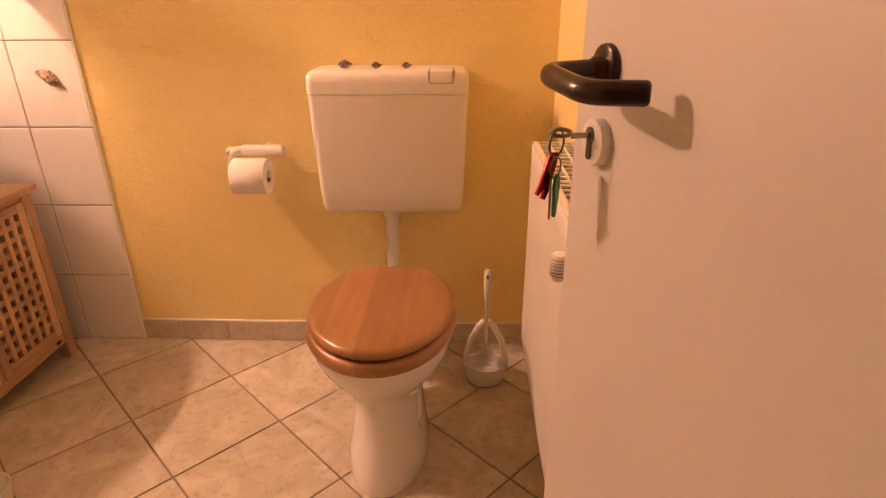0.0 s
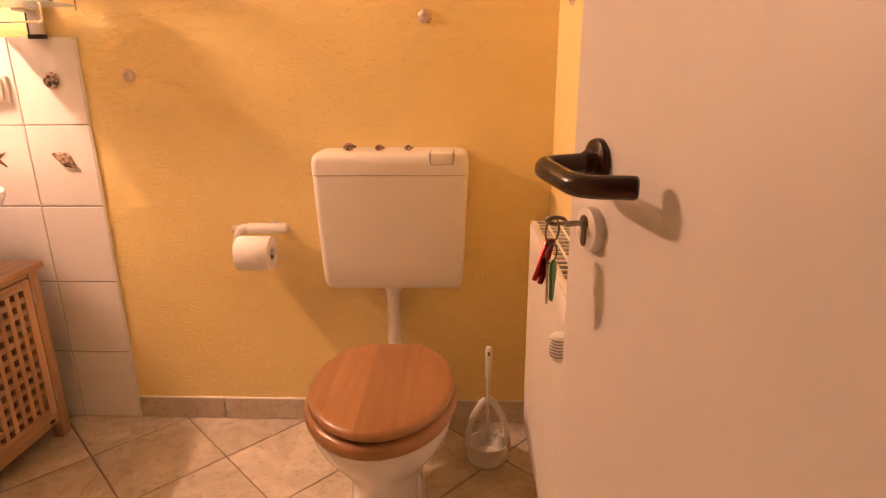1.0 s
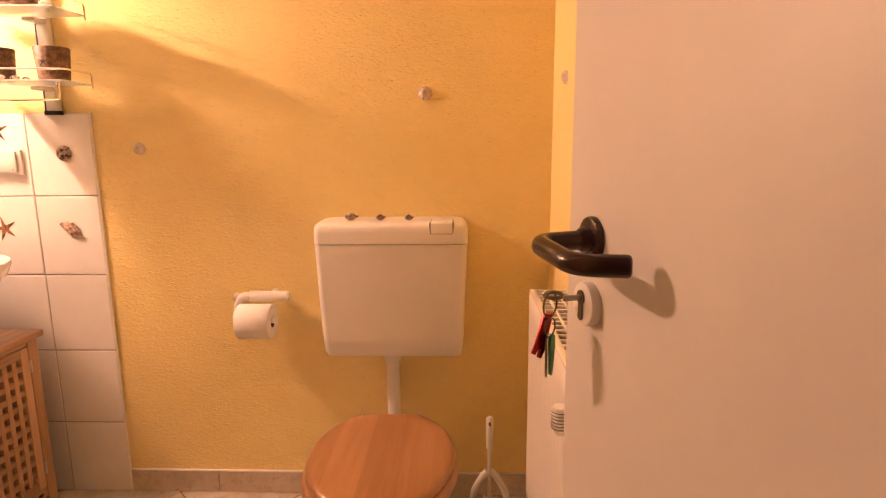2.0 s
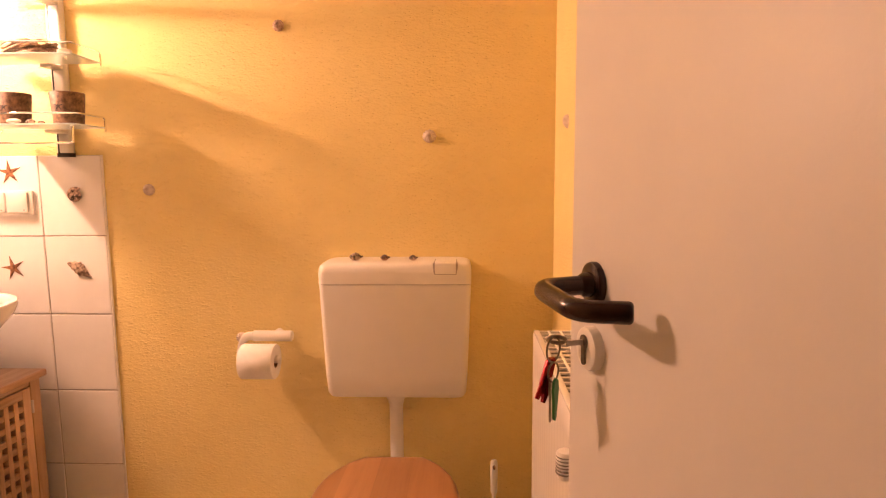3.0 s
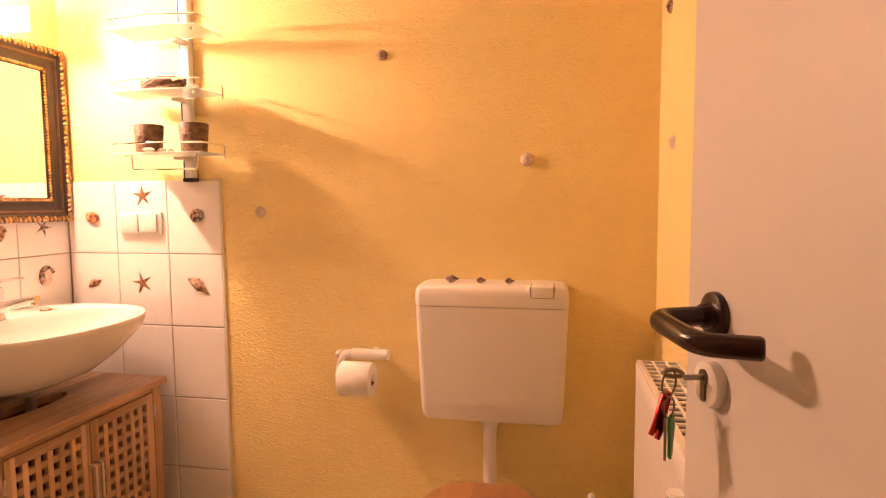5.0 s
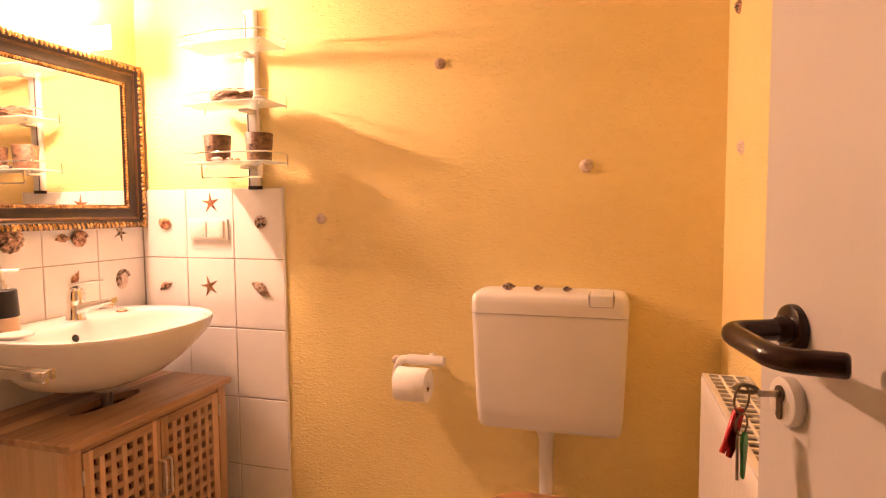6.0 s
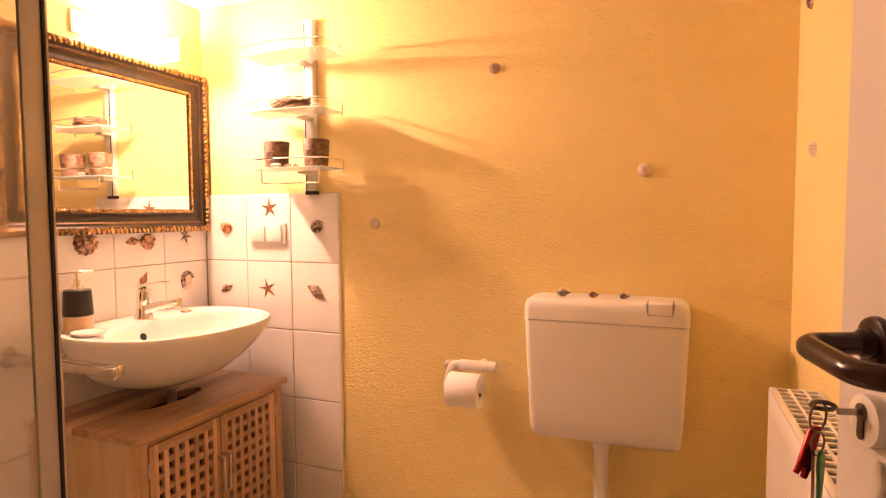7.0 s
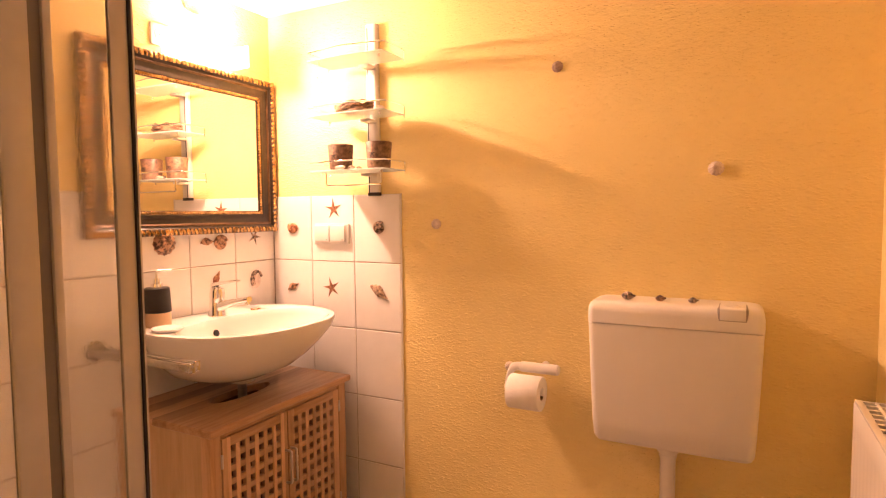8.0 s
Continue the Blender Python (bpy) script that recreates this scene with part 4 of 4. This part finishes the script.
part("glass", box(MX + 0.001, MX + 0.0065, MY0 + W - 0.006, MY1 - W + 0.006, MZ0 + W - 0.006, MZ1 - W + 0.006), SILVER, mirror, "silvered mirror glass", False)

# ---- lamp over the mirror ----
lamp = thing("mirror_lamp", (-1.68, 0.98, 1.73), "glowing white box lamp on the wall above the mirror", "wall lamp")
part("housing", box(-1.711, -1.681, 0.826, 1.099, 1.730, 1.803, 0.004, 2), OPAL, lamp, "dimly glowing opal back tray")
b = box(-1.6808, -1.674, 0.865, 1.062, 1.758, 1.790, 0.003, 2)
for v in b.verts:
    v.co.x += (v.co.z - 1.758) * LAMP_TILT
part("diffuser", b, GLOW, lamp, "bright strip tilted slightly down")
# cheeks are made up: they keep the strip's glare off the near wall
for y in (0.820, 1.0995):
    part("shield_cheek", box(-1.711, -1.616, y, y + 0.006, 1.728, 1.805, 0.002), OPAL, lamp, "opal cheek added to shield the near wall from the strip")
cable = thing("lamp_cable", (-1.70, 0.93, 1.83), "brown cable looped on the wall above the lamp", "cable")
part("cord", bent([(-1.703, 0.885, 1.975), (-1.700, 0.888, 1.935), (-1.698, 0.903, 1.893), (-1.698, 0.935, 1.868), (-1.698, 0.975, 1.870), (-1.698, 0.996, 1.845), (-1.698, 0.998, 1.79)], 0.0042, 8, corner=0.012), SHELL_BROWN, cable)
socket = thing("wall_socket", (-1.708, 0.812, 1.745), "cream double wall socket above the mirror", "socket")
part("plate", box(-1.711, -1.700, 0.774, 0.850, 1.744, 1.814, 0.003), PLASTIC, socket)
part("insert", lathe((-1.7005, 0.812, 1.779), (1, 0, 0), [(0, 0.025), (0.0025, 0.025), (0.003, 0.023), (0.0015, 0.021), (0.0012, 0.002)], 24), PLASTIC, socket)
for dy in (-0.009, 0.009):
    part("contact_hole", lathe((-1.7005, 0.812 + dy, 1.779), (1, 0, 0), [(0, 0.0032), (0.0022, 0.0032)], 10), BLACK, socket)

# ---- shelf rack ----
PX = -1.203
rack = thing("shelf_rack", (PX, 1.285, 1.264), "aluminium wall pole with three frosted glass shelves", "shelf")
pole = [[(PX + x, YB - 0.014 + y, z) for x, y in rounded(0.050, 0.026, 0.011, 4)] for z in (1.268, 1.858)]
part("pole", loft(pole), ALU, rack, "satin aluminium pole")
part("pole_groove", box(PX - 0.0155, PX - 0.0115, YB - 0.0278, YB - 0.0262, 1.27, 1.856), BLACK, rack, "dark groove along the pole", False)
for z in (1.258, 1.856):
    part("end_cap", loft([[(PX + x, YB - 0.014 + y, zz) for x, y in rounded(0.052, 0.028, 0.012, 4)] for zz in (z, z + 0.012)]), BLACK if z < 1.5 else ALU, rack, "pole end cap")


def glass_shelf(z, low_rail=False):
    x0, x1, y0, y1 = -1.362, -1.052, 1.118, 1.262
    outline = [(x1, y1), (x0, y1)]
    for k in range(9):
        t = k / 8
        outline.append((x0 + (x1 - x0) * t, y0 + 0.012 * (2 * t - 1) ** 2 - 0.006))
    s = part("shelf", slab(outline, z - 0.002, z + 0.002, 0.0008), FROSTED, rack, "frosted glass shelf", False)
    part("bracket", box(PX - 0.02, PX + 0.02, y1 - 0.03, YB - 0.024, z - 0.014, z - 0.004, 0.002), ALU, s, "grey shelf bracket")
    r = z + 0.030
    pts = [(x0 - 0.006, y1 - 0.012, z - 0.012), (x0 - 0.006, y1 - 0.012, r), (x0 - 0.004, y0 + 0.012, r), (PX, y0 - 0.014, r), (x1 + 0.004, y0 + 0.012, r), (x1 + 0.006, y1 - 0.012, r), (x1 + 0.006, y1 - 0.012, z - 0.012)]
    part("rail", bent(pts, 0.0028, 8, corner=0.012), CHROME, s, "chrome wire guard rail")
    for x, y in ((x0 + 0.03, y0 + 0.03), (x1 - 0.03, y0 + 0.03)):
        part("stud", rod((x, y, z - 0.012), (x, y, z - 0.003), 0.0035, 8), STEEL, s)
    if low_rail:
        pts = [(x0 + 0.055, y0 + 0.03, z), (x0 + 0.055, y0 + 0.03, z - 0.05), (x1 - 0.025, y0 + 0.03, z - 0.05), (x1 - 0.025, y0 + 0.03, z)]
        part("towel_rail", bent(pts, 0.003, 8, corner=0.010), CHROME, s, "chrome bar below the shelf")


glass_shelf(1.722)
glass_shelf(1.533)
glass_shelf(1.342, True)

# cups, shell bits and wicker ring
cup = thing("tumbler", (-1.272, 1.185, 1.345), "brown mottled tumbler with starfish pattern on the shelf", "tumbler", "tumblers on the shelf")
part("wall", lathe((-1.272, 1.185, 1.345), (0, 0, 1), [(0, 0.036), (0.003, 0.039), (0.088, 0.045), (0.09, 0.044), (0.088, 0.042), (0.006, 0.035)], 32), CUP, cup)
def star_outline(cx, cy, r, spin=0.0, inner=0.27):
    out = []
    for k in range(10):
        a = spin + math.pi * k / 5
        rr = r if k % 2 == 0 else r * inner
        out.append((cx + rr * math.sin(a), cy + rr * math.cos(a)))
    return out
part("starfish_motif", loft([[(-1.272 + x, 1.185 - 0.0415 - 0.001 * d, 1.394 + z) for x, z in star_outline(0, 0, 0.016 * (1 - 0.3 * d))] for d in (0, 1)]), FRAME_DARK, cup, "dark starfish motif")
copy_thing(cup, pose(-1.112, 1.185, 1.345))
ring = bmesh.new()
random.seed(3)
for k in range(9):
    ph, lift = random.uniform(0, 6.28), random.uniform(0.004, 0.034)
    pts = []
    for i in range(26):
        a = 2 * math.pi * i / 26
        rr = 0.055 + 0.010 * math.sin(3 * a + ph)
        pts.append((-1.215 + rr * 1.15 * math.cos(a), 1.19 + rr * 0.75 * math.sin(a), 1.542 + lift + 0.006 * math.sin(4 * a + ph)))
    bent(pts, 0.0036, 6, ring, closed=True)
solid("wicker_ring", ring, WICKER, "dark wicker wreath lying on the glass shelf", "wreath")
for x, y, r, m in ((-1.212, 1.165, 0.013, SHELL_DARK), (-1.190, 1.178, 0.010, SHELL_DARK)):
    solid("shelf_shell", ellipsoid((x, y, 1.3455 + r * 0.6), (r, r * 0.8, r * 0.6)), m, "small dark shell between the tumblers", "shell")
solid("shelf_shell", ellipsoid((-1.262 + 0.028, 1.130, 1.352), (0.022, 0.008, 0.007)), SHELL_PALE, "pale shell lying in front of a tumbler", "shell")
solid("shelf_shell", ellipsoid((-1.085, 1.15, 1.543), (0.020, 0.016, 0.008)), SHELL_PALE, "pale flat shell on the glass shelf", "shell")

# ---- switch ----
switch = thing("light_switch", (-1.402, 1.2985, 1.08), "white double rocker light switch on a tile", "switch")
part("plate", box(-1.484, -1.322, 1.287, 1.299, 1.079, 1.156, 0.003), PLASTIC, switch, "white double surface frame")
for x in (-1.4755, -1.402):
    rk = part("rocker", box(x, x + 0.068, 1.279, 1.288, 1.087, 1.150, 0.003), PLASTIC, switch, "white rocker")
    part("rocker_dot", box(x + 0.055, x + 0.060, 1.2783, 1.2795, 1.094, 1.097), GROUT, rk, "", False)


# ---- shells and starfish ----
FACES = {"n": (Vector((1, 0, 0)), Vector((0, 0, 1)), Vector((0, -1, 0))), "w": (Vector((0, 1, 0)), Vector((0, 0, 1)), Vector((1, 0, 0))), "e": (Vector((0, -1, 0)), Vector((0, 0, 1)), Vector((-1, 0, 0)))}


def relief(name, face, at, outline, height, material, label, category, steps=((1, 0), (0.97, 0.5), (0.7, 0.9), (0.3, 1.0))):
    u, v, n = FACES[face]
    at = Vector(at)
    cx = sum(p[0] for p in outline) / len(outline)
    cy = sum(p[1] for p in outline) / len(outline)
    rings = [[at + u * (cx + (x - cx) * s) + v * (cy + (y - cy) * s) + n * (height * h) for x, y in outline] for s, h in steps]
    return solid(name, loft(rings), material, label, category)


def star_on(face, at, r, spin, material, label):
    return relief("starfish", face, at, star_outline(0, 0, r, spin), 0.0035, material, label, "starfish")


def spiral(face, at, r, material, label, name="snail_shell", spin=0.0, squash=0.85):
    """A coiled shell: a tube that winds in on itself, with a flared mouth."""
    u, v, n = FACES[face]
    at = Vector(at)
    b = bmesh.new()
    pts = []
    rings = []
    for k in range(40):
        t = k / 39
        a = spin + t * 2.6 * 2 * math.pi
        rr = r * 0.62 * (1 - t) ** 0.8
        w = r * 0.40 * (1 - t * 0.86)
        c = at + u * rr * math.cos(a) + v * rr * math.sin(a) * squash + n * (w * 0.45 + t * r * 0.28)
        out = (u * math.cos(a) + v * math.sin(a) * squash).normalized()
        rings.append(circle(c, out, n, w, 10, w * 0.55))
    return solid(name, loft(rings, bm=b), material, label, "shell")


def conch(face, at, length, angle, material, label, name="conch_shell"):
    """A whorled spire that runs out to a narrow canal."""
    u, v, n = FACES[face]
    at = Vector(at)
    d = u * math.cos(angle) + v * math.sin(angle)
    w = n.cross(d)
    b = bmesh.new()
    rings = []
    for k in range(30):
        t = k / 29
        r = length * (0.03 + 0.20 * math.sin(min(1, t / 0.5) * math.pi / 2) if t < 0.5 else 0.23 * (1 - (t - 0.5) / 0.5) ** 1.3 + 0.025)
        r *= 1 + 0.09 * math.sin(t * 2 * math.pi * 5.5)
        rings.append(circle(at + d * length * (t - 0.5) + n * length * 0.055 + w * length * 0.04 * math.sin(t * 5), w, n, r, 12, r * 0.28))
    return solid(name, loft(rings, bm=b), material, label, "shell")


def fan(face, at, r, material, label, name="scallop_shell", spin=0.0):
    """A ribbed fan shell, domed."""
    u, v, n = FACES[face]
    at = Vector(at)
    rings = []
    N = 36
    for s, h in ((1, 0.02), (0.85, 0.34), (0.6, 0.55), (0.3, 0.66), (0.08, 0.68)):
        ring = []
        for i in range(N):
            a = 2 * math.pi * i / N + spin
            rib = 1 + 0.05 * math.cos(i * math.pi / 1.5) * s
            ring.append(at + u * r * s * rib * math.sin(a) + v * (r * s * rib * math.cos(a) * 0.95 + (1 - s) * r * 0.25) + n * (r * h * (1 + 0.05 * math.cos(i * math.pi / 1.5))))
        rings.append(ring)
    return solid(name, loft(rings), material, label, "shell")


NY = 1.2985
star_on("n", (-1.397, NY, 1.213), 0.041, -0.08, STAR, "brown starfish on the tile above the switch")
star_on("n", (-1.413, NY, 0.910), 0.041, -0.25, STAR, "reddish starfish on a white tile")
spiral("n", (-1.595, NY, 1.141), 0.029, SHELL_ORANGE, "orange and brown sea snail on a tile", spin=2.4)
spiral("n", (-1.187, NY, 1.141), 0.029, SHELL_DARK, "dark speckled sea snail on a tile", spin=1.0)
conch("n", (-1.603, NY, 0.905), 0.062, 0.5, SHELL_BROWN, "short brown whelk on a tile")
conch("n", (-1.192, NY, 0.905), 0.088, -0.50, SHELL_TAN, "tan speckled spired whelk on a tile")
WX = -1.7035
fan("w", (WX, 0.793, 1.100), 0.041, SHELL_BROWN, "brown ribbed scallop under the mirror", spin=3.14)
spiral("w", (WX, 1.022, 1.092), 0.035, SHELL_BROWN, "coiled brown snail shell under the mirror", spin=0.3)
conch("w", (WX, 0.965, 1.098), 0.06, 0.1, SHELL_BROWN, "brown spire beside the coiled shell")
star_on("w", (WX, 1.193, 1.108), 0.034, 0.4, SHELL_DARK, "dark starfish half under the mirror frame")
relief("moon_shell", "w", (WX, 1.192, 0.939), [(0.026 * math.cos(a), 0.034 * math.sin(a)) for a in [2 * math.pi * i / 24 for i in range(24)]], 0.008, SHELL_PALE, "round pale shell with dark rim on a tile", "shell")
relief("shell_rim", "w", (WX, 1.192, 0.939), [(0.029 * math.cos(a) + 0.003, 0.037 * math.sin(a)) for a in [radians(20 + 200 * i / 16) for i in range(17)]] + [(0.017 * math.cos(a) + 0.006, 0.026 * math.sin(a)) for a in [radians(220 - 200 * i / 16) for i in range(17)]], 0.010, SHELL_DARK, "dark curved edge of the round shell", "shell", ((1, 0), (0.98, 1)))
conch("w", (WX, 1.002, 0.962), 0.06, 1.2, SHELL_ORANGE, "orange whelk on the tile behind the tap")
fan("n", (-0.527, YB, 1.642), 0.018, SHELL_ROSE, "rosy grey limpet glued to the yellow wall")
fan("n", (-0.076, YB, 1.310), 0.021, SHELL_PALE, "pale ribbed cockle glued to the yellow wall")
fan("n", (-0.957, YB, 1.155), 0.019, SHELL_PALE, "pale cockle glued to the yellow wall", spin=0.5)
fan("n", (-0.684, YB, 0.682), 0.019, SHELL_PALE, "ribbed cockle beside the paper holder", spin=1.3)
fan("e", (XR, 1.087, 1.328), 0.019, SHELL_PALE, "pale cockle glued to the wall above the radiator")
fan("e", (XR, 1.165, 1.686), 0.018, SHELL_BROWN, "brown cockle high on the wall above the radiator")
# shells on the cistern
for x, l, m, ang, lab in ((-0.293, 0.040, SHELL_DARK, 0.1, "dark banded whelk lying on the cistern"), (-0.206, 0.030, SHELL_BROWN, 0.5, "small brown whelk lying on the cistern"), (-0.122, 0.028, SHELL_DARK, 0.35, "small dark cone shell lying on the cistern")):
    b = bmesh.new()
    d, w = Vector((math.cos(ang), math.sin(ang), 0)), Vector((-math.sin(ang), math.cos(ang), 0))
    rings = []
    for k in range(24):
        t = k / 23
        r = l * (0.05 + 0.30 * math.sin(math.pi * min(1, t * 1.15)) ** 0.8 if t < 0.87 else 0.17 * (1 - t) / 0.13 + 0.02)
        r *= 1 + 0.10 * math.sin(t * 2 * math.pi * 5)
        rings.append(circle(Vector((x, 1.222, 0.942 + l * 0.28)) + d * l * (t - 0.5), w, UP, r, 10, r * 0.85))
    solid("whelk_shell", loft(rings, bm=b), m, lab, "shell")

# ---- shower ----
SHX, SHY = -0.83, 0.082
shower = thing("shower_enclosure", (-1.27, -0.25, 0), "corner shower with rippled glass and pale metal frame", "shower")
part("tray", box(-1.704, SHX + 0.02, YN + 0.002, SHY + 0.02, 0.0, 0.13, 0.012, 3), CERAMIC, shower, "white shower tray")
SZ0, SZ1 = 0.13, 1.93


def pane(x0, x1, y0, y1):
    p = part("pane", box(x0, x1, y0, y1, SZ0 + 0.02, SZ1 - 0.02), SHOWER_GLASS, shower, "rippled clear glass with water stains", False)
    p.visible_shadow = False


corner = part("corner_profile", box(SHX - 0.002, SHX + 0.008, SHY - 0.026, SHY + 0.002, SZ0, SZ1, 0.002), PROFILE, shower, "pale metal corner profile")
part("seal", box(SHX + 0.0065, SHX + 0.0105, SHY + 0.0022, SHY + 0.0062, SZ0, SZ1), BLACK_RUBBER, corner, "black rubber seal", False)
part("seal_lip", box(SHX - 0.004, SHX + 0.0095, SHY + 0.0064, SHY + 0.0105, SZ0, SZ1, 0.001), PROFILE, corner, "thin pale lip beside the seal")
pane(SHX + 0.001, SHX + 0.005, -0.022, SHY - 0.026)
part("door_profile", box(SHX - 0.002, SHX + 0.007, -0.034, -0.022, SZ0, SZ1, 0.003), PROFILE, shower, "narrow metal profile")
part("door_gap", box(SHX - 0.006, SHX + 0.001, -0.051, -0.034, SZ0, SZ1), GREY_SEAL, shower, "dark gap beside the door post", False)
part("door_post", box(SHX - 0.003, SHX + 0.009, -0.090, -0.051, SZ0, SZ1, 0.004), PROFILE, shower, "broad pale door post")
pane(SHX + 0.001, SHX + 0.005, -0.56, -0.090)
part("wall_profile", box(SHX - 0.014, SHX + 0.006, YN, -0.56, SZ0, SZ1, 0.003), PROFILE, shower)
pane(-1.685, SHX - 0.002, SHY - 0.010, SHY - 0.006)
part("wall_profile", box(-1.706, -1.685, SHY - 0.018, SHY + 0.002, SZ0, SZ1, 0.003), PROFILE, shower)
for z in (SZ0, SZ1 - 0.03):
    part("rail", box(SHX - 0.012, SHX + 0.0005, YN, SHY, z, z + 0.03, 0.002), PROFILE, shower)
    part("rail", box(-1.70, SHX - 0.012, SHY - 0.014, SHY, z, z + 0.03, 0.002), PROFILE, shower)

# towel rail beside the basin
towel = thing("towel_rail", (-1.70, 0.55, 0.79), "chrome twin-arm towel rail on the tiles", "towel rail")
part("wall_plate", lathe((-1.7035, 0.55, 0.795), (1, 0, 0), [(0, 0.03), (0.006, 0.03), (0.01, 0.022), (0.03, 0.02)], 24), RAIL_METAL, towel)
for dy, x1 in ((-0.012, -1.276), (0.014, -1.288)):
    arm = part("arm", box(-1.68, x1, 0.55 + dy - 0.009, 0.55 + dy + 0.009, 0.783, 0.806, 0.004, 3), RAIL_METAL, towel, "chrome swing arm")
    part("end_cap", box(x1 - 0.001, x1 + 0.006, 0.55 + dy - 0.010, 0.55 + dy + 0.010, 0.781, 0.808, 0.003), RAIL_METAL, arm)

# small white pot on the floor
pot = lathe((-1.097, 0.556, 0.0), (0, 0, 1), [(0, 0.038), (0.004, 0.044), (0.050, 0.052), (0.055, 0.051), (0.053, 0.046), (0.010, 0.036)], 32)
solid("small_pot", pot, CERAMIC, "small white pot standing on the floor tiles", "pot")


# ---- pieces of walls and floor ----
def wall_tile(face, u0, u1, z0, z1, parent, depth):
    """One glazed tile with softened edges, about its own middle."""
    gap = 0.0016
    w, hgt = u1 - u0 - 2 * gap, z1 - z0 - 2 * gap
    key = (round(w, 4), round(hgt, 4), face)
    if key not in TILE_MESH:
        rings = []
        for inset, out in ((0, 0), (0, 0.0030), (0.0008, 0.0042), (0.0025, 0.0048)):
            ring = []
            for x, y in ((-w / 2 + inset, -hgt / 2 + inset), (w / 2 - inset, -hgt / 2 + inset), (w / 2 - inset, hgt / 2 - inset), (-w / 2 + inset, hgt / 2 - inset)):
                ring.append((x, -out, y) if face == "n" else (out, x, y))
            rings.append(ring)
        b = loft(rings)
        bmesh.ops.recalc_face_normals(b, faces=b.faces)
        me = bpy.data.meshes.new("tile")
        b.to_mesh(me)
        b.free()
        me.materials.append(WALL_TILE)
        TILE_MESH[key] = me
    ob = new("tile", TILE_MESH[key])
    ob.parent = parent
    tip = random.uniform(-0.0016, 0.0016)
    ob.location = ((u0 + u1) / 2, depth, (z0 + z1) / 2) if face == "n" else (depth, (u0 + u1) / 2, (z0 + z1) / 2)
    ob.rotation_euler = (tip, 0, random.uniform(-0.0016, 0.0016)) if face == "n" else (0, tip, random.uniform(-0.0016, 0.0016))
    return ob


TILE_MESH = {}
random.seed(11)
ROWS_Z = [(k * TILE_H, (k + 1) * TILE_H) for k in range(5)]
for z0, z1 in ROWS_Z:
    for k in range(3):
        x1 = -1.1 - k * TILE_W
        wall_tile("n", max(x1 - TILE_W, -1.7015), x1, z0, z1, wall_north, TY + 0.0015)
    y1 = 1.2995
    while y1 > YN + 0.01:
        wall_tile("w", max(y1 - TILE_W, YN), y1, z0, z1, wall_west, TX - 0.0015)
        y1 -= TILE_W
# pale edge of sealant beside the tiles
part("edge_sealant", box(-1.1004, -1.0965, YB - 0.0075, YB, 0.002, 5 * TILE_H, 0.0012), CEILING, wall_north, "pale sealant line beside the tiles", False)
# skirting
x = -1.0960
while x < XR - 0.01:
    x1 = min(x + 0.303, XR - 0.008)
    part("skirting_tile", box(x + 0.0012, x1 - 0.0012, YB - 0.008, YB, 0.002, 0.078, 0.0015), SKIRT_TILE, wall_north, "", False)
    x += 0.303
y = YB - 0.008
while y > YJ + 0.01:
    y0 = max(y - 0.303, YJ)
    part("skirting_tile", box(XR - 0.008, XR, y0 + 0.0012, y - 0.0012, 0.002, 0.078, 0.0015), SKIRT_TILE, wall_east, "", False)
    y -= 0.303
part("sealant", box(-1.0995, XR - 0.008, YB - 0.006, YB, 0.078, 0.0815, 0.001), CEILING, wall_north, "pale sealant line over the skirting", False)
# floor tiles, laid diagonally
FO, FS, FA = Vector((-0.489, 0.876)), 0.3045, radians(-43.6)
fu, fv = Vector((math.cos(FA), math.sin(FA))), Vector((-math.sin(FA), math.cos(FA)))
ROOM = [(-1, 0, -XL - 0.004), (1, 0, XJ - 0.002), (0, -1, 2.0), (0, 1, YB - 0.001)]
for i in range(-8, 9):
    for j in range(-9, 7):
        c = FO + fu * FS * (i + 0.5) + fv * FS * (j + 0.5)
        h = FS / 2 - 0.0026
        poly = [tuple(c + fu * a * h + fv * bb_ * h) for a, bb_ in ((-1, -1), (1, -1), (1, 1), (-1, 1))]
        poly = clip(poly, ROOM)
        if len(poly) < 3 or c.y < -1.6:
            continue
        area = abs(sum(p[0] * q[1] - q[0] * p[1] for p, q in zip(poly, poly[1:] + poly[:1]))) / 2
        if area < 0.0006:
            continue
        mid_p = Vector((sum(p[0] for p in poly) / len(poly), sum(p[1] for p in poly) / len(poly), 0))
        b = slab([(p[0] - mid_p.x, p[1] - mid_p.y) for p in poly], -0.006, 0.0, 0.0012)
        tile = mesh_object("tile", b, FLOOR_TILE, False)
        tile.parent = floor
        tile.location = mid_p
